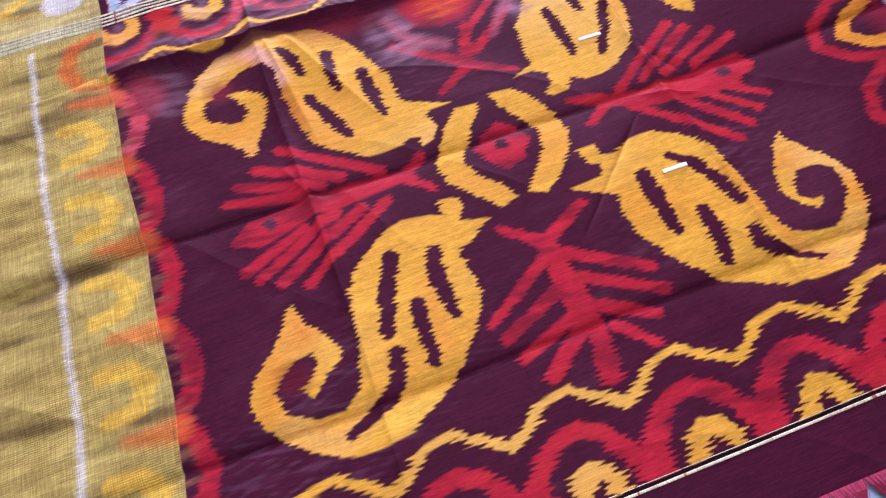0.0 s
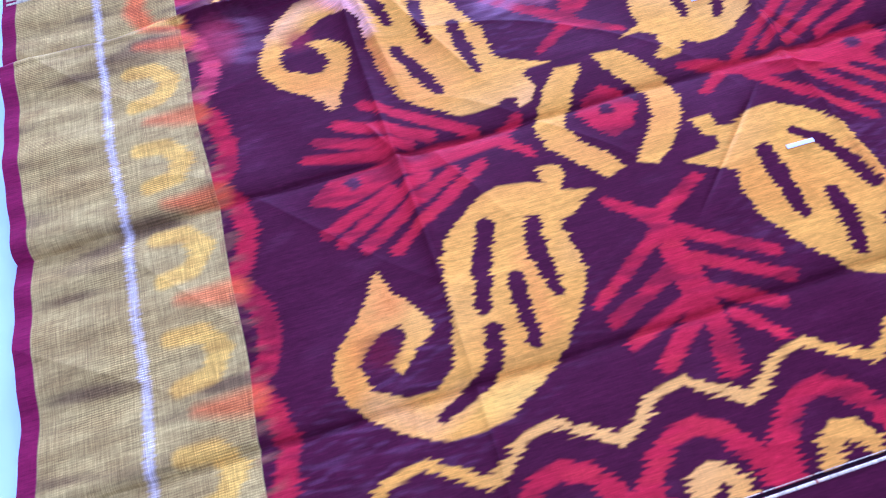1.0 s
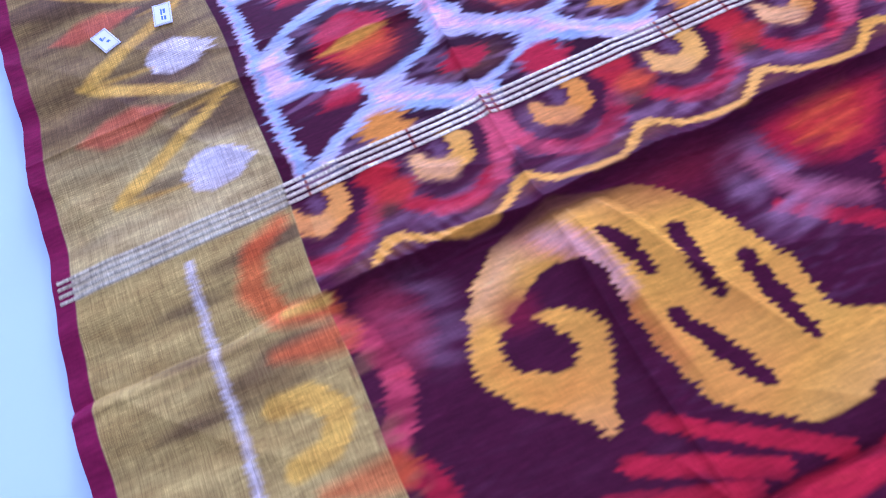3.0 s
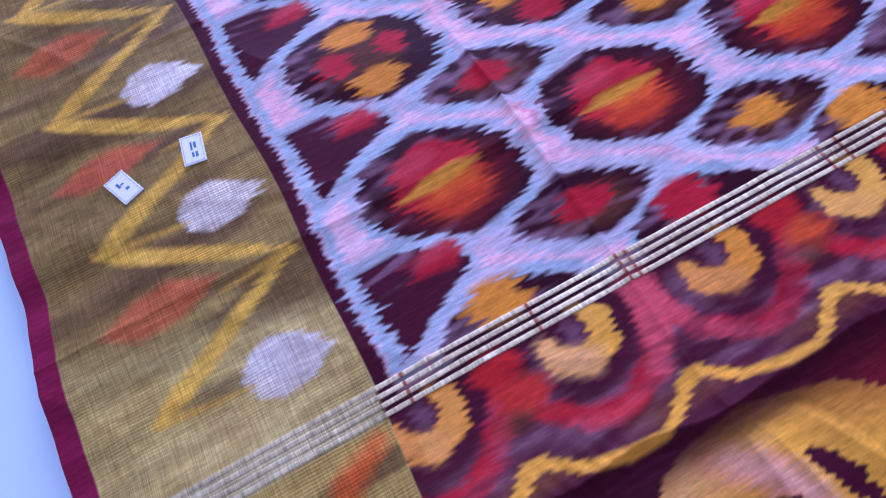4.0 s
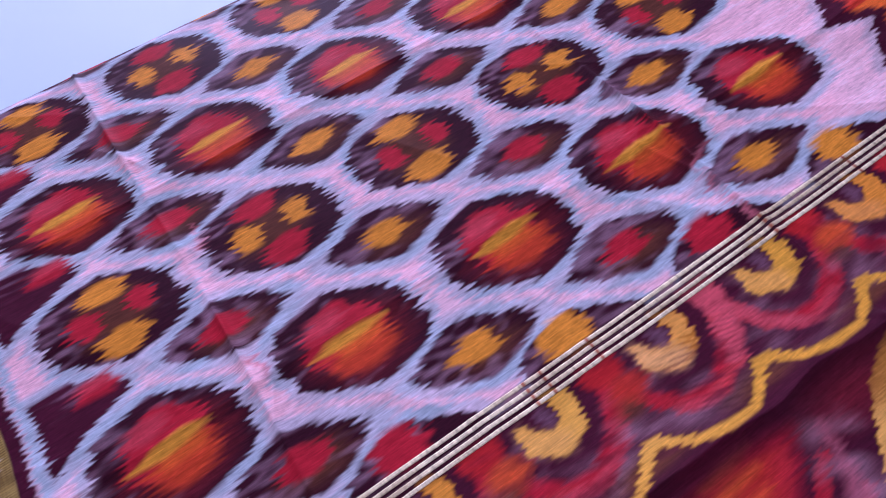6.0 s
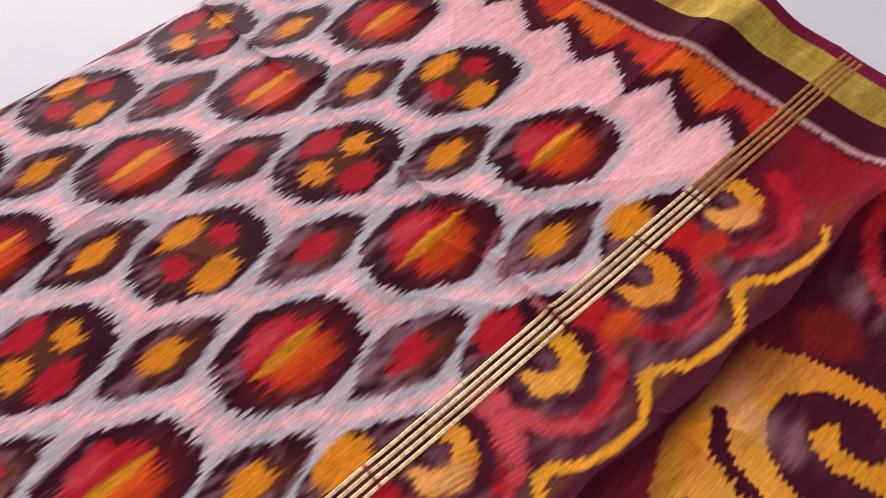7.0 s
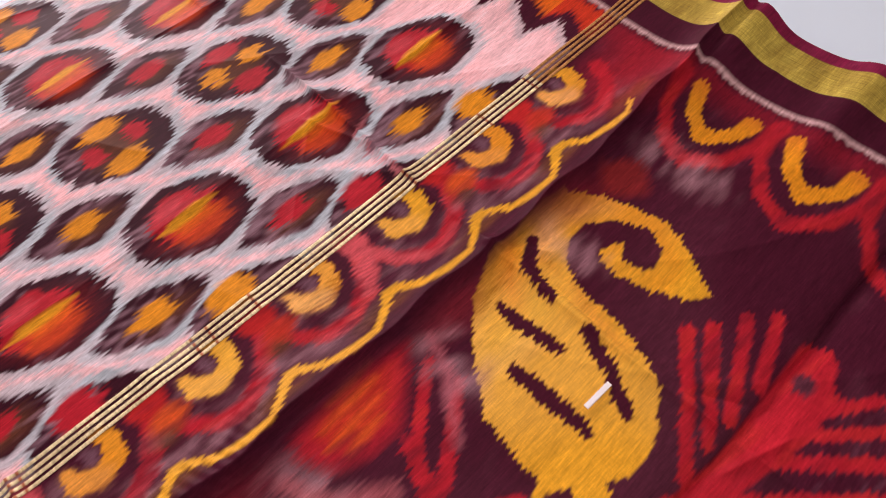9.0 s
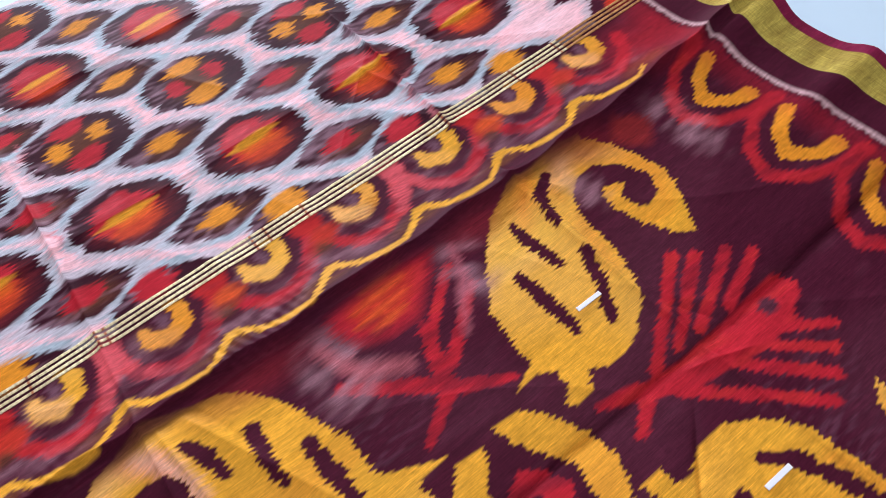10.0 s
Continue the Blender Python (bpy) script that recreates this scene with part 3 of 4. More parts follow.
NEAR_BIRD = [
    [(0.045, 0.095, 0.0041), (-0.007, 0.123, 0.0067)],
    [(-0.042, 0.092, 0.0036), (-0.007, 0.123, 0.0067)],
    [(-0.007, 0.123, 0.0076), (-0.005, 0.170, 0.0117), (-0.005, 0.212, 0.0117)],
    [(-0.010, 0.135, 0.0054), (-0.087, 0.183, 0.0032)],
    [(-0.007, 0.169, 0.0051), (-0.080, 0.201, 0.0045)],
    [(-0.011, 0.201, 0.0054), (-0.073, 0.223, 0.0045)],
    [(0.006, 0.140, 0.0054), (0.077, 0.183, 0.0045)],
    [(0.010, 0.169, 0.0054), (0.077, 0.208, 0.0045)],
    [(0.003, 0.196, 0.0054), (0.059, 0.226, 0.0051)],
    [(-0.017, 0.219, 0.0063), (-0.055, 0.247, 0.0063)],
    [(0.002, 0.215, 0.0076), (-0.007, 0.262, 0.0098)],
    [(0.018, 0.224, 0.0054), (0.045, 0.252, 0.0045)],
]


def bird(strokes, sign, eye=None):
    for nodes in strokes:
        stroke(RED, [(x, y, r + 0.0010) for x, y, r in nodes], 0.0035, 1, sign, (CX, CY))
    if eye:
        spot((0.085, 0.020, 0.034), CX + sign[0] * eye, CY + 0.001, 0.0085, 0.0080, soft=0.005)


def far_bird():
    """The bird against the field, its tail clouded with orange, lilac beside it."""
    at = (CX, CY)
    bird([[(0.023, 0.179, 0.003), (0.013, 0.143, 0.007), (0.005, 0.117, 0.006), (-0.034, 0.092, 0.003)], [(-0.066, 0.176, 0.004), (-0.014, 0.137, 0.006), (0.015, 0.112, 0.006), (0.054, 0.091, 0.002)],
          [(0.084, 0.183, 0.003), (0.022, 0.135, 0.005)], [(0.078, 0.212, 0.003), (0.020, 0.164, 0.005)]], (1, 1))
    haze(CX - 0.058, CY + 0.190, 0.046, 0.060, 1.0)
    haze(CX + 0.092, CY + 0.200, 0.036, 0.055, 1.0)
    stroke((0.50, 0.13, 0.15), [(-0.060, 0.215, 0.004), (-0.044, 0.178, 0.008), (-0.008, 0.158, 0.005)], 0.014, 0.75, (1, 1), at)
    stroke((0.46, 0.12, 0.15), [(0.094, 0.225, 0.003), (0.082, 0.195, 0.005), (0.050, 0.150, 0.003)], 0.010, 0.70, (1, 1), at)
    bloom = [(-0.037, 0.242), (0.000, 0.256), (0.038, 0.256), (0.077, 0.238), (0.053, 0.210), (0.026, 0.188), (0.001, 0.187), (-0.028, 0.198), (-0.041, 0.223)]
    fill(RED, bloom, 0.016, 0.95, (1, 1), at)
    fill((0.50, 0.030, 0.014), [(0.010 + 0.62 * (x - 0.010), 0.222 + 0.62 * (y - 0.222)) for x, y in bloom], 0.012, 0.8, (1, 1), at)
    for dy, x0, x1 in ((0.244, 0.000, 0.045), (0.230, -0.016, 0.040), (0.216, -0.020, 0.034), (0.203, -0.012, 0.024)):
        stroke(ORANGE, [(x0, dy - 0.003, 0.002), ((x0 + x1) / 2, dy, 0.0045), (x1, dy + 0.002, 0.002)], 0.007, 0.50, (1, 1), at)
    stroke(WINE, [(-0.034, 0.192, 0.003), (0.000, 0.178, 0.004), (0.026, 0.180, 0.002)], 0.006, 0.8, (1, 1), at)


bird(WIDE_BIRD, (-1, 1), 0.255)
bird(NARROW_BIRD + [[(0.150, 0.002, 0.010), (0.236, -0.004, 0.019), (0.284, 0.004, 0.014)]], (1, 1), 0.262)
bird(NEAR_BIRD, (1, -1))
far_bird()

# -- the frame of the end piece: arches, yellow waves
def worn_crimson(u0, u1, v0, v1, seed):
    """Streaks along the weft where the crimson took badly, and some that took it twice."""
    w = Window(u0, u1, v0, v1)
    ink = DYE[w.cut]
    red = smooth(0.20, 0.38, ink[..., 0]) * smooth(0.12, 0.05, ink[..., 1])
    streak = wave_noise(w.plain * 9, w.v * 48, seed, 14) + 0.6 * wave_noise(w.plain * 2, w.v * 3, seed + 1, 8)
    w.dye(0.62 * red * smooth(0.1, 1.5, streak), (0.13, 0.010, 0.020))
    w.dye(0.30 * red * smooth(0.4, 1.6, -streak), (0.50, 0.035, 0.022))


P = 0.1065
for k in range(-4, 6):
    a = 0.613 + P * k
    if 0.22 < a < 1.05:
        stroke(YELLOW, [(a - 0.049, -0.648, 0.0048), (a - 0.033, -0.640, 0.0048), (a - 0.014, -0.624, 0.0042), (a + 0.013, -0.619, 0.0036), (a + 0.031, -0.631, 0.0046), (a + P - 0.049, -0.648, 0.0048)], 0.0022)
        stroke(RED, [(a - 0.048, -0.716, 0.013), (a - 0.046, -0.694, 0.011), (a - 0.031, -0.672, 0.0082), (a - 0.014, -0.658, 0.0076), (a + 0.006, -0.654, 0.0072), (a + 0.026, -0.664, 0.0078), (a + 0.040, -0.684, 0.009), (a + 0.052, -0.706, 0.013)], 0.003)
        stroke(YELLOW, [(a - 0.015, -0.712, 0.0085), (a - 0.008, -0.697, 0.0085), (a + 0.003, -0.689, 0.0075), (a + 0.014, -0.694, 0.0080), (a + 0.021, -0.708, 0.0085)], 0.0022)
for k in range(-1, 8):
    a = 0.261 + 0.1045 * k
    if a < 0.97:
        c = a + 0.0515
        haze(a + 0.052, -0.070, 0.060, 0.030, 0.9)
        haze(a - 0.004, -0.058, 0.030, 0.034, 0.8)
        spot(BROWN, a + 0.082, -0.088, 0.030, 0.010, soft=0.010, strength=0.8)
        # the crimson bow under each horseshoe; every third gap is a broad rose band, the others hold a red and an orange dab
        stroke(RED, [(c + 0.045, -0.034, 0.0085), (c + 0.031, -0.058, 0.0080), (c + 0.006, -0.073, 0.0070), (c - 0.018, -0.070, 0.0065), (c - 0.038, -0.054, 0.0065), (c - 0.048, -0.036, 0.006)], 0.006)
        stroke((0.58, 0.085, 0.10), [(c + 0.020, -0.069, 0.0030), (c - 0.006, -0.077, 0.0035), (c - 0.028, -0.068, 0.0030)], 0.007, 0.55)
        spot(WINE, c + 0.000, -0.026, 0.034, 0.033, soft=0.007, strength=0.92)
        haze(c - 0.030, -0.034, 0.018, 0.024, 0.6)
        arm = [(c - 0.021, -0.020, 0.0050), (c - 0.018, -0.032, 0.0085), (c - 0.002, -0.040, 0.0090), (c + 0.013, -0.034, 0.0088), (c + 0.017, -0.018, 0.0080), (c + 0.010, -0.006, 0.0050)]
        stroke(AMBER if k % 2 else YELLOW, arm, 0.003)
        stroke((0.82, 0.42, 0.19), arm[:3], 0.010, 0.20 + 0.40 * (k % 3 == 0))
        spot((0.22, 0.11, 0.15), c - 0.001, -0.020, 0.006, 0.008, soft=0.006, strength=0.5)
        if k % 3 == 1:
            stroke((0.60, 0.085, 0.10), [(a - 0.002, -0.004, 0.0135), (a - 0.003, -0.026, 0.0115), (a - 0.012, -0.050, 0.0085), (a - 0.024, -0.066, 0.006)], 0.006, 0.95)
            stroke((0.58, 0.085, 0.10), [(a + 0.002, -0.030, 0.006), (a + 0.014, -0.056, 0.006), (a + 0.034, -0.072, 0.004)], 0.007, 0.8)
        else:
            spot((0.48, 0.020, 0.018), a - 0.002, -0.016, 0.017, 0.013, 1.8, soft=0.006, strength=0.95)
            spot((0.62, 0.085, 0.016) if k % 3 else (0.50, 0.035, 0.018), a + 0.006, -0.038, 0.017, 0.011, 1.8, soft=0.007, strength=0.92)
            spot(BROWN, a - 0.004, -0.050, 0.012, 0.007, soft=0.008, strength=0.6)
w = Window(0.19, 1.04, -0.100, -0.012)
w.dye(0.62 * smooth(0.0, 1.3, wave_noise(w.plain * 14, w.v * 60, 151, 16) + 0.5 * wave_noise(w.plain * 3, w.v * 4, 152, 8)) * smooth(-0.030, -0.055, w.v), (0.085, 0.012, 0.026))
w = Window(0.19, 1.04, -0.098, -0.030)
lines = np.sin(2 * np.pi * (w.v + 0.22 * w.plain + 0.004 * wave_noise(w.plain * 4, w.v * 8, 161, 8)) / 0.0042)
w.dye(0.34 * smooth(0.1, 0.9, lines) * smooth(0.1, 1.2, wave_noise(w.plain * 3, w.v * 5, 162, 10)), (0.045, 0.008, 0.018))
w = Window(0.19, 1.04, -0.135, -0.080)
w.dye(0.92 * smooth(-0.088, -0.098, w.v) * smooth(-0.130, -0.108, w.v), WINE)
for k in range(0, 8):
    a = 0.236 + 0.1043 * k
    if a < 0.93:
        stroke(YELLOW, [(a - 0.004, -0.090, 0.0036), (a + 0.012, -0.077, 0.0046), (a + 0.022, -0.078, 0.0042), (a + 0.040, -0.092, 0.0030), (a + 0.064, -0.097, 0.0036), (a + 0.088, -0.098, 0.0026), (a + 0.1003, -0.090, 0.0030)], 0.003, 0.95)
for k in range(-1, 5):
    b = -0.172 - 0.1005 * k
    # beside the wide border
    stroke(RED if k >= 0 else ROSE, [(0.184, b - 0.050, 0.011), (0.204, b - 0.068, 0.009), (0.211, b - 0.100, 0.009), (0.204, b - 0.130, 0.009), (0.184, b - 0.150, 0.011)], 0.005, 0.85)
    # beside the narrow border
    if k >= 0:
        e = b + 0.056
        stroke((0.36, 0.015, 0.023), [(1.030, e + 0.010, 0.007), (0.990, e + 0.002, 0.006), (0.955, e - 0.022, 0.0065), (0.942, e - 0.053, 0.0075), (0.968, e - 0.078, 0.0070), (1.000, e - 0.089, 0.006), (1.034, e - 0.094, 0.008)], 0.005)
        stroke(AMBER, [(1.024, e - 0.012, 0.0075), (0.995, e - 0.024, 0.0070), (0.977, e - 0.047, 0.0085), (0.998, e - 0.068, 0.0070), (1.020, e - 0.072, 0.0095)], 0.0025)
haze(0.938, -0.172, 0.036, 0.066, 0.95)
for cu, ru in ((0.455, 0.050), (0.700, 0.040), (0.840, 0.035)):
    spot((0.19, 0.012, 0.018), cu, -0.128, ru, 0.016, soft=0.022, strength=0.6)
spot((0.24, 0.020, 0.018), 0.892, -0.142, 0.024, 0.024, 1.4, soft=0.014, strength=0.75)
stroke(ROSE, [(0.958, -0.132, 0.005), (0.944, -0.160, 0.007), (0.958, -0.190, 0.005)], 0.010, 0.6)
haze(0.245, -0.145, 0.040, 0.050, 0.60)
spot(ROSE, 0.222, -0.140, 0.022, 0.030, soft=0.020, strength=0.45)
spot(RED, 1.00, -0.060, 0.05, 0.030, soft=0.05, strength=0.6)

worn_crimson(0.186, 1.05, -0.72, -0.004, 510)

# -- the field: pale network, dark cells
w = Window(0.186, 2.0, -0.004, 2.0)
w.dye(cover(0.0 - w.v, 0.002), PINK)
w.dye(0.25 * smooth(0.0, 1.5, wave_noise(w.plain * 2.2, w.v * 5.5, 23, 12)) * (1 - smooth(0.90, 1.0, w.u)), (0.66, 0.62, 0.66))
w.dye(0.35 * smooth(0.5, 1.6, wave_noise(w.plain * 3.0, w.v * 7.5, 24, 12)), (0.80, 0.36, 0.38))
w.dye(cover(w.plain + 0.003 * SLIP[w.cut] - 0.199, 0.004), WINE)                        # the wine line along the wide border
CELL_U, CELL_V, U0, V0 = 0.1462, 0.1300, 0.2940, 0.1180


def cell_shape(x, y, cu, cv, ru, rv, corner, slant):
    """Signed distance, roughly, from a cell: corner below 1 cuts its ends blunt, 1 gives a lozenge with bowed sides."""
    px, py = np.abs((x - cu) / ru), np.abs((y - cv - slant * (x - cu)) / rv)
    if corner == 1:
        return ((px ** 1.30 + py ** 1.30) ** (1 / 1.30) - 1) * rv * 0.85
    return (((px + 0.20 * py) ** 11 + (0.98 * py + corner * px) ** 11) ** (1 / 11) - 1.04) * rv


def halo(cu, cv, ru, rv, corner, slant):
    """The pale strand round a cell."""
    w = Window(cu - ru - 0.05, cu + ru + 0.05, max(0.0, cv - rv - 0.04), cv + rv + 0.04)
    d = cell_shape(w.u, w.v, cu, cv, ru, rv, corner, slant)
    w.dye((0.82 + 0.16 * wave_noise(w.plain * 5, w.v * 24, int(500 * cu + 300 * cv), 6)) * cover(d - 0.0080, 0.0045) * smooth(1.005, 0.955, w.u), PALE)


def dark_cell(cu, cv, ru, rv, corner, slant, worn=0.0):
    w = Window(cu - ru - 0.03, cu + ru + 0.03, max(0.0, cv - rv - 0.03), cv + rv + 0.03)
    d = cell_shape(w.u, w.v, cu, cv, ru, rv, corner, slant)
    seed = int(1000 * cu + 77 * cv)
    wear = 0.35 + worn + 0.45 * wave_noise(w.plain * 7, w.v * 30, seed) + 0.45 * wave_noise(w.plain * 22, w.v * 75, seed + 1, 14) - 0.50 * smooth(-0.02, 0.03, w.u - cu) - 0.35 * smooth(0.01, -0.03, w.v - cv)
    w.dye(cover(d, 0.003), CELL_DARK)
    w.dye(0.80 * cover(d, 0.003) * smooth(0.1, 1.1, wear) * smooth(-0.034, -0.010, d), (0.21, 0.11, 0.14))
    w.dye(0.55 * cover(d, 0.003) * smooth(0.9, 1.9, wear) * smooth(-0.034, -0.014, d), (0.34, 0.22, 0.27))


CELL_DARK = (0.036, 0.0050, 0.012)
BIG, SMALL = (0.0575, 0.0450, 0.42, -0.14), (0.054, 0.0275, 1, -0.06)
for j in range(-1, 4):
    for i in range(0, 5):
        halo(U0 + CELL_U * i, V0 + CELL_V * j, *BIG)
for j in range(0, 5):
    for i in range(0, 4):
        halo(U0 + CELL_U * (i + 0.5), V0 + CELL_V * (j - 0.5), *SMALL)
for j in range(-1, 4):
    for i in range(0, 5):
        cu, cv = U0 + CELL_U * i + 0.003 * math.sin(7 * i + 3 * j), V0 + CELL_V * j + 0.002 * math.sin(5 * i + 2 * j)
        dark_cell(cu, cv, *BIG)
        if j == -1:
            spot((RED if i % 2 else AMBER), cu - 0.012, 0.021, 0.021, 0.017, soft=0.006)
        elif j % 2:
            first, other = (AMBER, RED) if i % 2 == 0 else (RED, AMBER)
            spot(BROWN, cu, cv, 0.030, 0.026, soft=0.02, strength=0.6)
            spot(first, cu - 0.001, cv + 0.028, 0.021, 0.012, soft=0.004)
            spot(first, cu + 0.001, cv - 0.027, 0.021, 0.014, soft=0.004)
            spot(other, cu + 0.025, cv + 0.003, 0.013, 0.013, soft=0.004)
            spot(other, cu - 0.023, cv + 0.002, 0.013, 0.014, soft=0.004)
        else:
            spot((0.12, 0.010, 0.014), cu + 0.004, cv - 0.006, 0.046, 0.036, 1.8, soft=0.012, strength=0.7)
            spot(RED, cu - 0.002, cv + 0.004, 0.034, 0.032, 1.6, soft=0.005)
            spot(ROSE, cu - 0.012, cv + 0.022, 0.018, 0.009, soft=0.006, strength=0.6)
            spot((0.55, 0.055, 0.012), cu + 0.004, cv - 0.013, 0.028, 0.018, soft=0.008, strength=0.9)
            fill((0.70, 0.30, 0.02), [(cu - 0.034, cv - 0.002), (cu - 0.012, cv + 0.006), (cu + 0.012, cv + 0.009 - 0.003 * (i % 2)), (cu + 0.036, cv + 0.003), (cu + 0.012, cv - 0.003), (cu - 0.012, cv - 0.005 + 0.002 * (j % 2))], 0.004, 0.95)
            stroke((0.76, 0.16, 0.012), [(cu - 0.010, cv - 0.009, 0.003), (cu + 0.020, cv - 0.006, 0.004)], 0.010, 0.6)
for j in range(0, 5):
    for i in range(0, 5):
        cu, cv = U0 + CELL_U * (i + 0.5), V0 + CELL_V * (j - 0.5)
        if cv > 0.03 and i < 4:
            dark_cell(cu, cv, *SMALL, 0.35)
            spot(BROWN, cu + 0.006, cv - 0.006, 0.028, 0.014, soft=0.012, strength=0.55)
            spot(AMBER if i % 2 else RED, cu, cv, 0.021, 0.012, 1.8, soft=0.004)
for j in range(0, 5):
    cv = V0 + CELL_V * (j - 0.5) + 0.003
    w = Window(0.19, 0.31, max(0.0, cv - 0.06), cv + 0.06)
    d = outline_distance(w.u, w.v - cv, [(0.208, 0.028), (0.243, 0.029), (0.283, 0.004), (0.280, -0.005), (0.238, -0.024), (0.212, -0.042)])
    w.dye(0.85 * cover(d - 0.009, 0.006), PALE)
    w.dye(cover(d, 0.003), WINE)
    w.dye(0.8 * cover(d, 0.003) * smooth(-0.3, 1.0, wave_noise(w.plain * 12, w.v * 60, 300 + j)) * smooth(0.0, 0.018, w.v - cv), (0.22, 0.11, 0.15))
    fill(RED, [(0.240, 0.004), (0.252, 0.019), (0.272, 0.022), (0.282, 0.008), (0.268, 0.001)], 0.006, 0.95, at=(0.0, cv))
    spot(ROSE, 0.258, cv + 0.016, 0.014, 0.005, soft=0.006, strength=0.6)
# short red lines along the two old folds
for nodes, much in (([(0.384, 0.296, 0.001), (0.381, 0.268, 0.003)], 0.7), ([(0.369, 0.146, 0.003), (0.374, 0.126, 0.003)], 0.7), ([(0.786, 0.090, 0.0005), (0.757, 0.078, 0.001), (0.754, 0.045, 0.002), (0.758, 0.012, 0.003)], 0.65),
                    ([(0.366, 0.405, 0.001), (0.362, 0.385, 0.002)], 0.5), ([(0.762, 0.300, 0.001), (0.758, 0.275, 0.002)], 0.4)):
    stroke((0.62, 0.16, 0.18), nodes, 0.006, much)
# the toothed edge along the narrow border
w = Window(0.95, 1.2, 0.0, 0.6)
lean = ((w.v - 0.055) / 0.0643) % 1.0
lean = np.where(lean < 0.76, lean / 0.76, (1 - lean) / 0.24)
tip = 0.972 + 0.036 * lean
w.dye(0.75 * cover(tip - 0.012 - w.u, 0.010), (0.46, 0.40, 0.44))
w.dye(cover(tip - w.u, 0.004), WINE)
warm = (np.floor((w.v - 0.055) / 0.0643) % 2)[..., None]
area = DYE[w.cut]
area += cover(tip + 0.018 + 0.014 * (1 - lean) - w.u, 0.010)[..., None] * (warm * np.array((0.55, 0.040, 0.016)) + (1 - warm) * np.array(ORANGE) - area)
w = Window(0.98, 1.2, -2.0, 2.0)
w.dye(0.35 * cover(1.020 - w.u, 0.03) * (w.v < 0), RED)
w.dye(cover(1.046 - w.u, 0.010), WINE)
w.dye((0.78 + 0.18 * COARSE[w.cut]) * cover(np.abs(w.plain + 0.0012 * FINE[w.cut] - 1.0530) - 0.0026 - 0.0016 * FINE[w.cut], 0.006), (0.66, 0.43, 0.43))
w.dye(cover(1.060 - w.plain, 0.004), WINE)
w = Window(0.17, 0.27, 0.004, 2.0)
w.dye(cover(np.abs(w.plain + 0.0035 * SLIP[w.cut] - 0.2045) - 0.0042, 0.005), PALE)

# -- the wide gold border
w = Window(0.0, 0.188, -2.0, 2.0)
w.dye(np.ones_like(w.u), GOLD)
# the zari's dark reflections put into the dye: brown bands, browner past the fold
streak = wave_noise(w.plain * 2.5, w.v * 14, 61, 14) + 0.6 * wave_noise(w.plain * 9, w.v * 30, 62, 10)
w.dye(0.8 * smooth(0.2, 1.5, streak), GOLD_BROWN)
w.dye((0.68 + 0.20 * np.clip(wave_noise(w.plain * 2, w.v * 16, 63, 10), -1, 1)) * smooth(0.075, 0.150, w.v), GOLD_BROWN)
w.dye((0.45 + 0.15 * np.clip(wave_noise(w.plain * 2, w.v * 12, 64, 10), -1, 1)) * smooth(0.115, 0.085, w.v + 0.25 * (w.plain - 0.1)) * smooth(-0.01, 0.01, w.v), (0.60, 0.50, 0.20))      # brighter gold up to the old fold, its reflection put into the dye
for j in range(-1, 5):
    b = 0.052 + 0.1325 * j
    if j >= 0:
        fill(WHITE, [(0.116, b + 0.004), (0.128, b + 0.018), (0.146, b + 0.022), (0.166, b + 0.012), (0.181, b - 0.002), (0.158, b - 0.016), (0.136, b - 0.019), (0.122, b - 0.012)], 0.004)
        fill((0.60, 0.13, 0.045), [(0.044, b + 0.073), (0.070, b + 0.089), (0.096, b + 0.092), (0.128, b + 0.078), (0.100, b + 0.062), (0.066, b + 0.060)], 0.007, 0.72)
        stroke(GOLD_YELLOW, [(0.060, b + 0.004, 0.0030), (0.078, b + 0.014, 0.0075), (0.118, b + 0.037, 0.0060), (0.160, b + 0.062, 0.0045), (0.180, b + 0.073, 0.0012)], 0.005, 0.9)
        stroke(GOLD_YELLOW, [(0.180, b + 0.073, 0.0012), (0.150, b + 0.086, 0.0050), (0.110, b + 0.106, 0.0062), (0.074, b + 0.126, 0.0065), (0.054, b + 0.138, 0.0020)], 0.005, 0.9)
        stroke(GOLD_YELLOW, [(0.062, b + 0.003, 0.0030), (0.122, b - 0.003, 0.0008)], 0.004, 0.8)
        stroke(GOLD_YELLOW, [(0.176, b + 0.072, 0.0030), (0.126, b + 0.066, 0.0008)], 0.004, 0.7)
for k in range(0, 6):
    b = -0.126 - 0.1005 * k
    stroke(ORANGE, [(0.142, b + 0.004, 0.004), (0.168, b + 0.000, 0.009), (0.190, b - 0.002, 0.012)], 0.010, 0.62)
    stroke(GOLD_YELLOW, [(0.128, b - 0.029, 0.0080), (0.154, b - 0.031, 0.0090), (0.168, b - 0.050, 0.0105), (0.156, b - 0.070, 0.0090), (0.130, b - 0.074, 0.0080)], 0.005, 0.92)
stroke(ORANGE, [(0.178, -0.020, 0.006), (0.152, -0.034, 0.009), (0.142, -0.064, 0.011), (0.156, -0.094, 0.010), (0.188, -0.104, 0.008)], 0.010, 0.75)
stroke(GOLD_YELLOW, [(0.160, -0.094, 0.004), (0.188, -0.098, 0.004)], 0.006, 0.9)
w = Window(0.184, 0.215, -0.72, -0.110)
w.dye(0.50 * smooth(0.212, 0.192, w.plain) * smooth(-0.3, 1.2, wave_noise(w.plain * 26, w.v * 55, 67, 14)), (0.26, 0.11, 0.045))
w = Window(0.08, 0.15, -2.0, -0.020)
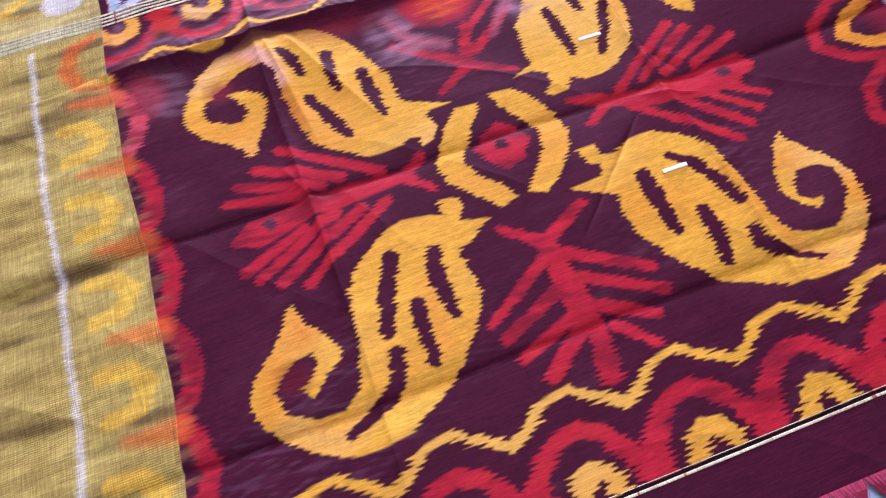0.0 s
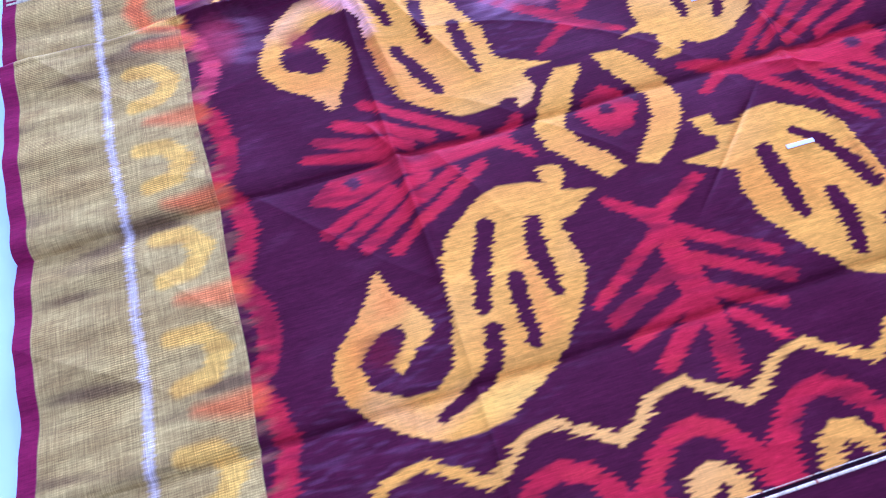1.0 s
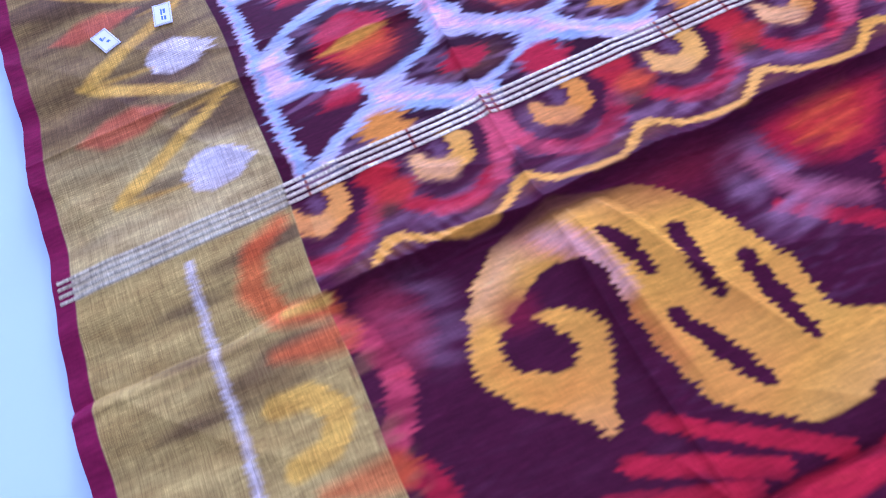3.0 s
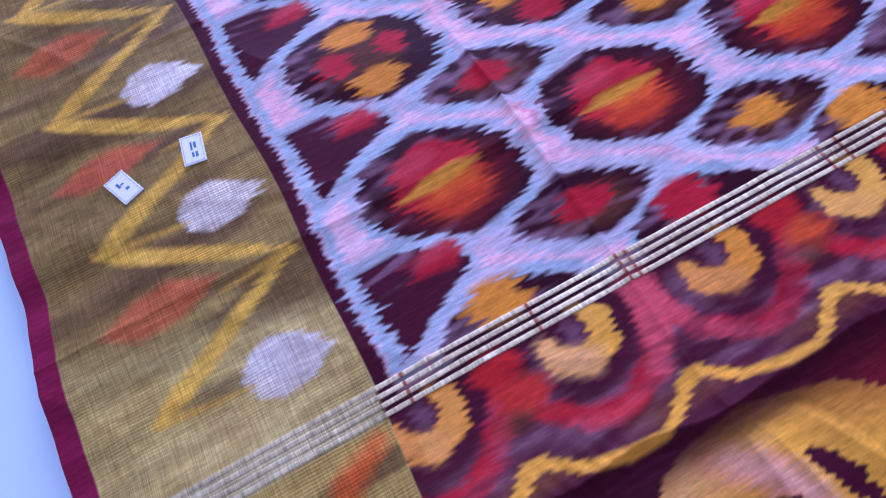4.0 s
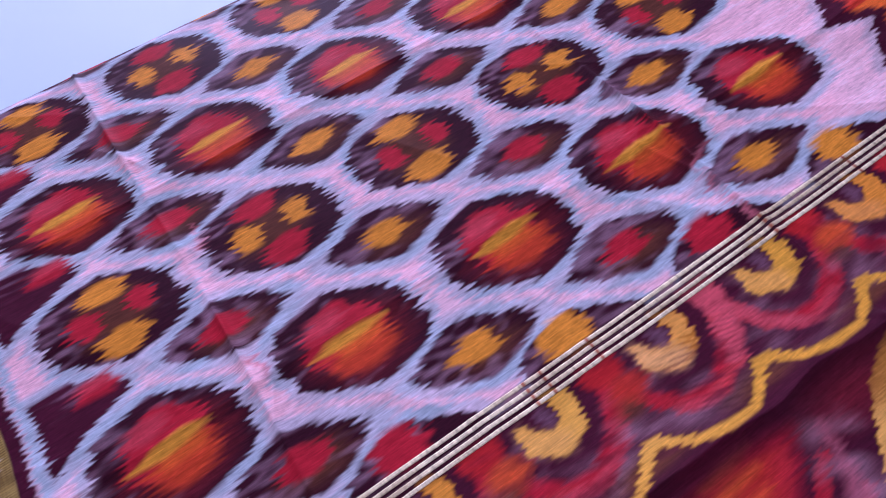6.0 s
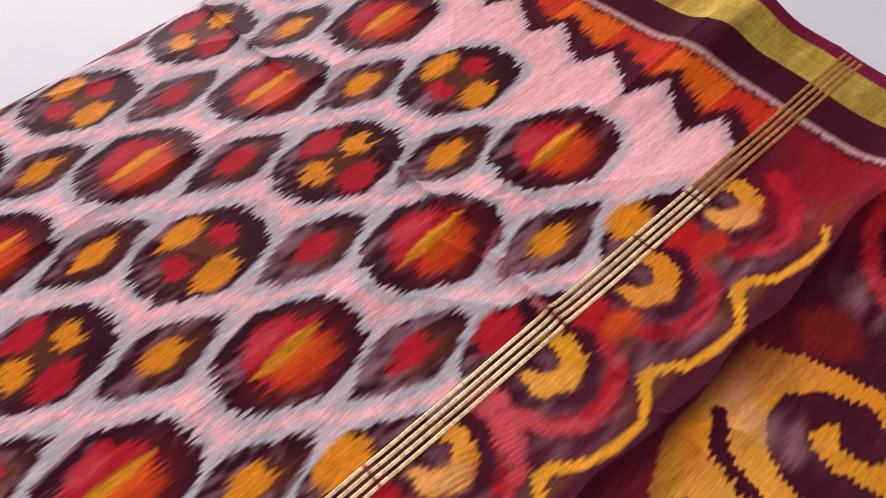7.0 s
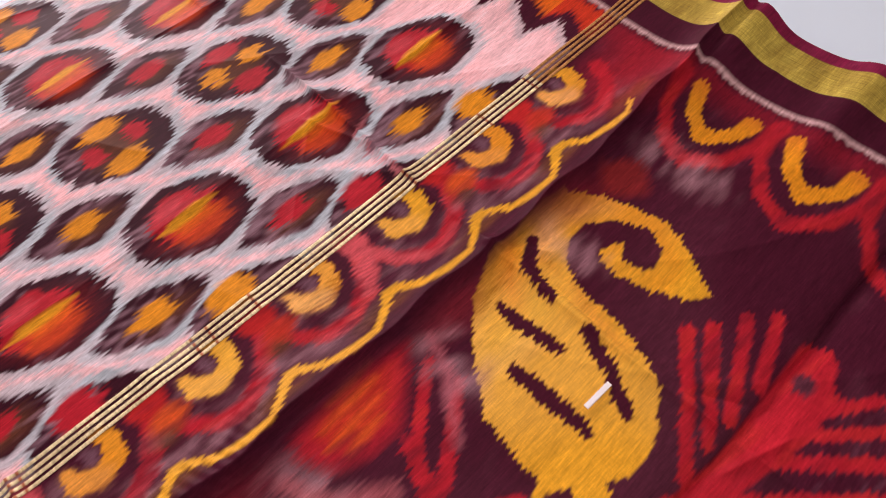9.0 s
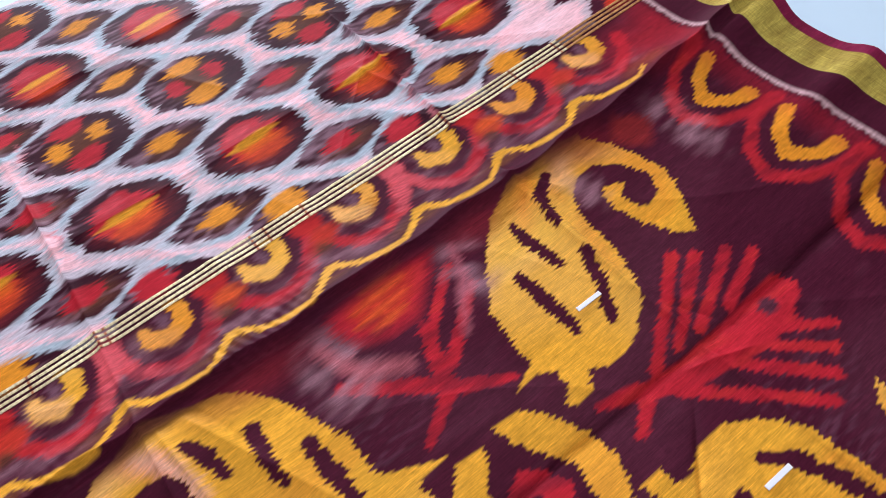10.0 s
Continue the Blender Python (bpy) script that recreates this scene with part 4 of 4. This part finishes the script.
w.dye((0.82 + 0.12 * SLIP[w.cut]) * cover(np.abs(w.plain + 0.0022 * SLIP[w.cut] - 0.1030) - 0.0032, 0.005), WHITE)

# -- narrow gold border, selvedges
w = Window(1.093, 1.2, -2.0, 2.0)
w.dye(np.ones_like(w.u), (0.50, 0.40, 0.085))
w.dye(0.5 * smooth(0.0, 1.6, wave_noise(w.plain * 4, w.v * 8, 71, 12)), (0.30, 0.20, 0.04))
MAGENTA = (0.19, 0.012, 0.045)
for lo, hi in ((-1.0, 0.0155), (1.1340, 2.0)):
    w = Window(lo, hi, -2.0, 2.0)
    w.dye(np.ones_like(w.u), MAGENTA)
    w.dye(0.4 * smooth(0.2, 1.5, wave_noise(w.plain * 5, w.v * 3, 81, 8)), (0.30, 0.03, 0.09))

# -- the plain end below the last gold lines
w = Window(0.186, 1.06, -2.0, -0.716)
w.dye(np.ones_like(w.u), WINE)
w = Window(0.186, 1.06, -0.7168, -0.7142)
w.dye(np.ones_like(w.u), (0.012, 0.004, 0.006))

# the dark ground between the gold lines
w = Window(0.186, 1.093, -0.012, 0.012)
w.dye(0.72 * cover(np.abs(w.v) - 0.0100, 0.002), (0.035, 0.007, 0.012))

w = Window(0.0150, 0.187, -0.013, 0.013)
w.dye(0.85 * cover(np.abs(w.v) - 0.0105, 0.003), (0.66, 0.61, 0.36))
# thread streaks: whole picks dyed a little lighter or darker
pick = rng.normal(0, 1, NV)
pick = 0.6 * pick + 0.4 * np.convolve(pick, np.ones(5) / 5 ** 0.5, "same")
thread = rng.normal(0, 1, (NV, NU))
thread = (thread + np.roll(thread, 1, 1) + np.roll(thread, 2, 1) + np.roll(thread, 3, 1)) / 2
DYE *= (1 + np.where(VS > 0, 0.095, 0.085)[:, None] * thread)[..., None]
DYE *= (1 + np.where(VS > 0, 0.065, 0.05) * pick)[:, None, None] * (1 + 0.05 * wave_noise(UU * 8, VV * 60, 91, 8))[..., None]
# broad uneven orange and peach tones over the yellow
w = Window(0.2, 1.0, -0.72, -0.004)
ink = DYE[w.cut]
yellow_area = smooth(0.40, 0.60, ink[..., 0]) * smooth(0.24, 0.14, ink[..., 2]) * smooth(0.16, 0.24, ink[..., 1])
w.dye(0.42 * yellow_area * smooth(0.1, 1.4, wave_noise(w.plain * 1.1, w.v * 1.6, 141, 12, 6, 26)), (0.72, 0.25, 0.035))
w.dye(0.38 * yellow_area * smooth(0.1, 1.4, wave_noise(w.plain * 1.1, w.v * 1.6, 142, 12, 6, 26)), (0.80, 0.45, 0.11))
DYE = np.clip(DYE, 0.003, 0.9)


def cloth_strip(name, i0, i1, j0, j1, material, parent, label=""):
    """One woven strip of the cloth between columns i0..i1 and rows j0..j1 of its plan."""
    nu, nv = i1 - i0 + 1, j1 - j0 + 1
    pts = placed(UU[j0:j1 + 1, i0:i1 + 1], VV[j0:j1 + 1, i0:i1 + 1]).reshape(-1, 3)
    base = (np.arange(nv - 1)[:, None] * nu + np.arange(nu - 1)[None, :]).ravel()
    quads = np.stack([base, base + 1, base + nu + 1, base + nu], -1).astype(np.int32)
    me = bpy.data.meshes.new(name)
    me.vertices.add(len(pts))
    me.vertices.foreach_set("co", pts.astype(np.float32).ravel())
    me.loops.add(quads.size)
    me.loops.foreach_set("vertex_index", quads.ravel())
    me.polygons.add(len(quads))
    me.polygons.foreach_set("loop_start", np.arange(0, quads.size, 4, dtype=np.int32))
    me.update(calc_edges=True)
    me.polygons.foreach_set("use_smooth", np.ones(len(quads), bool))
    layer = me.color_attributes.new("dye", "FLOAT_COLOR", "POINT")
    rgba = np.ones((len(pts), 4), np.float32)
    rgba[:, :3] = DYE[j0:j1 + 1, i0:i1 + 1].reshape(-1, 3)
    layer.data.foreach_set("color", rgba.ravel())
    me.materials.append(material)
    ob = new(name, me)
    ob.parent = parent
    if label:
        tagged(ob, label)
    return ob


saree = tagged(new("saree"), "wine, yellow and pink silk ikat saree with gold borders, spread creased", "saree")
cut = [0] + [int(np.searchsorted(US, u)) for u in (0.0155, 0.187, 1.093, 1.1340)] + [NU - 1]
mid = int(np.searchsorted(VS, 0.0))
cloth_strip("selvedge", cut[0], cut[1], 0, NV - 1, SELVEDGE, saree, "magenta silk selvedge")
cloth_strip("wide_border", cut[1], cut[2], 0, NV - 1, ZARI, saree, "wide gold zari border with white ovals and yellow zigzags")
cloth_strip("end_piece", cut[2], cut[3], 0, mid, SILK, saree, "wine end piece with yellow paisleys and red combs")
cloth_strip("field", cut[2], cut[3], mid, NV - 1, SILK, saree, "pale pink and lilac field of dark honeycomb cells")
cloth_strip("narrow_border", cut[3], cut[4], 0, NV - 1, ZARI_NARROW, saree, "narrow gold zari border")
cloth_strip("selvedge", cut[4], cut[5], 0, NV - 1, SELVEDGE, saree, "magenta silk selvedge")


def woven_line(name, v_mid, wide, u0, u1, label):
    """A raised line of gold thread right across the cloth, broken by crossing dark warps."""
    n = 900
    us = np.linspace(u0, u1, n)
    rows = [placed(us, np.full(n, v_mid + o * wide / 2) + 0.0008 * np.sin(7 * us), lift) for o, lift in ((-1.0, 0.0002), (-0.6, 0.0006), (0.6, 0.0006), (1.0, 0.0002))]
    bm = bmesh.new()
    layer = bm.verts.layers.float_color.new("dye")
    r = np.random.default_rng(int(abs(v_mid) * 1e5))
    tone = (0.70 + 0.30 * r.random(n)) * np.where(r.random(n) < 0.10, 0.75, 1.0)
    grid = []
    for pts in rows:
        line = []
        for i in range(n):
            vert = bm.verts.new(pts[i])
            u = us[i]
            near = min(abs(u - c) for c in (0.205, 0.296, 0.361, 0.369, 0.523, 0.538, 0.581, 0.758, 0.857, 0.922, 1.04))
            c = np.array((0.92, 0.83, 0.56)) * tone[i]
            if near < 0.0013:
                c = np.array((0.44, 0.16, 0.09))
            elif u < 0.187:
                c = np.array((0.66, 0.61, 0.38)) * tone[i]
            elif u > 0.93:
                c = np.array((0.60, 0.30, 0.12)) * tone[i]
            vert[layer] = (*c, 1)
            line.append(vert)
        grid.append(line)
    for a, b in zip(grid, grid[1:]):
        for i in range(n - 1):
            bm.faces.new((a[i], a[i + 1], b[i + 1], b[i]))
    return part(name, bm, ZARI_LINE, saree, label)


for v_line in (-0.0088, -0.0030, 0.0028, 0.0086):
    woven_line("gold_line", v_line, 0.0032, 0.004, 1.146, "thin pale gold woven line")
for v_line, wide in ((-0.7130, 0.0008), (-0.7180, 0.0024)):
    woven_line("gold_line", v_line, wide, 0.19, 1.146, "thin pale gold woven line")


def tassel(u, seed):
    """Crimson warp ends drawn together from a hand's breadth of the edge into a knot, with a loose tail."""
    r = np.random.default_rng(seed)
    bm = bmesh.new()
    knot = Vector((u + r.normal(0, 0.001), V_END - 0.027, 0.0045))
    bmesh.ops.create_icosphere(bm, subdivisions=1, radius=0.0042, matrix=Matrix.Translation(knot))
    for i in range(130):
        off = -0.0160 + 0.0320 * i / 129 + r.normal(0, 0.0005)
        edge = Vector(placed(u + off, V_END + 0.002))
        tail = Vector((knot.x + r.normal(0, 0.007), knot.y - r.uniform(0.018, 0.034), 0.0012))
        lift, prev = 0.001 + 0.004 * r.random(), None
        for s in range(8):
            if s < 5:
                t = s / 4
                p = edge.lerp(knot, t)
                p.x = edge.x + (knot.x - edge.x) * t ** 1.5
                p.z += lift * math.sin(math.pi * t) + (0.0010 if s else 0.0002)
            else:
                p = knot.lerp(tail, (s - 4) / 3)
                p.z += 0.001 * r.random()
            wide = 0.00042 if s < 7 else 0.0002
            ring = [bm.verts.new((p.x + wide * math.cos(q), p.y, p.z + wide * math.sin(q))) for q in (0.5, 2.6, 4.7)]
            if prev:
                for q in range(3):
                    bm.faces.new((prev[q], prev[(q + 1) % 3], ring[(q + 1) % 3], ring[q]))
            prev = ring
    return part("tassel", bm, THREAD, saree, "knotted crimson thread tassel")


for k in range(26):
    tassel(0.2000 + 0.0330 * k, 200 + k)


# ---- loose things on the cloth ----
def paper_tag(u, v, turn, rows, label):
    """A small bordered price slip lying on the gold border, its writing too small to read."""
    z = float(height(np.array(u), np.array(v))) + 0.0012
    tag = tagged(new("paper_tag"), label, "paper tag", group="price slips on the gold border")
    tag.matrix_world = pose(float(placed(u, v)[0]), v, z, 0, 0, turn)
    part("slip", box(bmesh.new(), -0.0085, 0.0085, -0.0135, 0.0135, -0.0004, 0.0004, 0.0002), PAPER, tag)
    bm = bmesh.new()
    for x0, x1, y0, y1 in ((-0.0074, 0.0074, 0.0119, 0.0124), (-0.0074, 0.0074, -0.0124, -0.0119), (-0.0074, -0.0069, -0.0119, 0.0119), (0.0069, 0.0074, -0.0116, 0.0116)):
        box(bm, x0, x1, y0, y1, 0.0004, 0.0006)
    part("printed_border", bm, BLUE_LINE, tag, "violet-blue printed frame")
    for x0, x1, y0, y1 in rows:
        part("ink_bar", box(bmesh.new(), x0, x1, y0, y1, 0.0004, 0.0006), BLUE_INK, tag, "dark blue handwriting")
    return tag


paper_tag(0.148, 0.239, -9, ((-0.0015, 0.0000, -0.0010, 0.0065), (0.0010, 0.0030, 0.0005, 0.0060), (-0.0012, 0.0005, -0.0075, -0.0030), (0.0014, 0.0034, -0.0080, -0.0030)), "small white paper slip with blue border and handwriting, on gold zari")
paper_tag(0.092, 0.234, 22, ((-0.0030, -0.0010, 0.0010, 0.0060), (-0.0006, 0.0022, 0.0020, 0.0034), (0.0000, 0.0030, -0.0045, -0.0020)), "small white paper slip with blue frame, turned askew on gold zari")


def fastener(u, v, turn, length):
    """A short flat white plastic fastener caught in the weave."""
    z = float(height(np.array(u), np.array(v))) + 0.0016
    ob = part("plastic_fastener", box(bmesh.new(), -length / 2, length / 2, -0.0022, 0.0022, -0.0005, 0.0007, 0.0004), PIN_WHITE, None)
    ob.matrix_world = pose(u, v, z, 0, 0, turn)
    return tagged(ob, "short flat white plastic fastener lying on a yellow paisley", "fastener", group="white fasteners")


fastener(0.7185, -0.451, -1, 0.027)
fastener(0.7190, -0.2555, -1, 0.027)
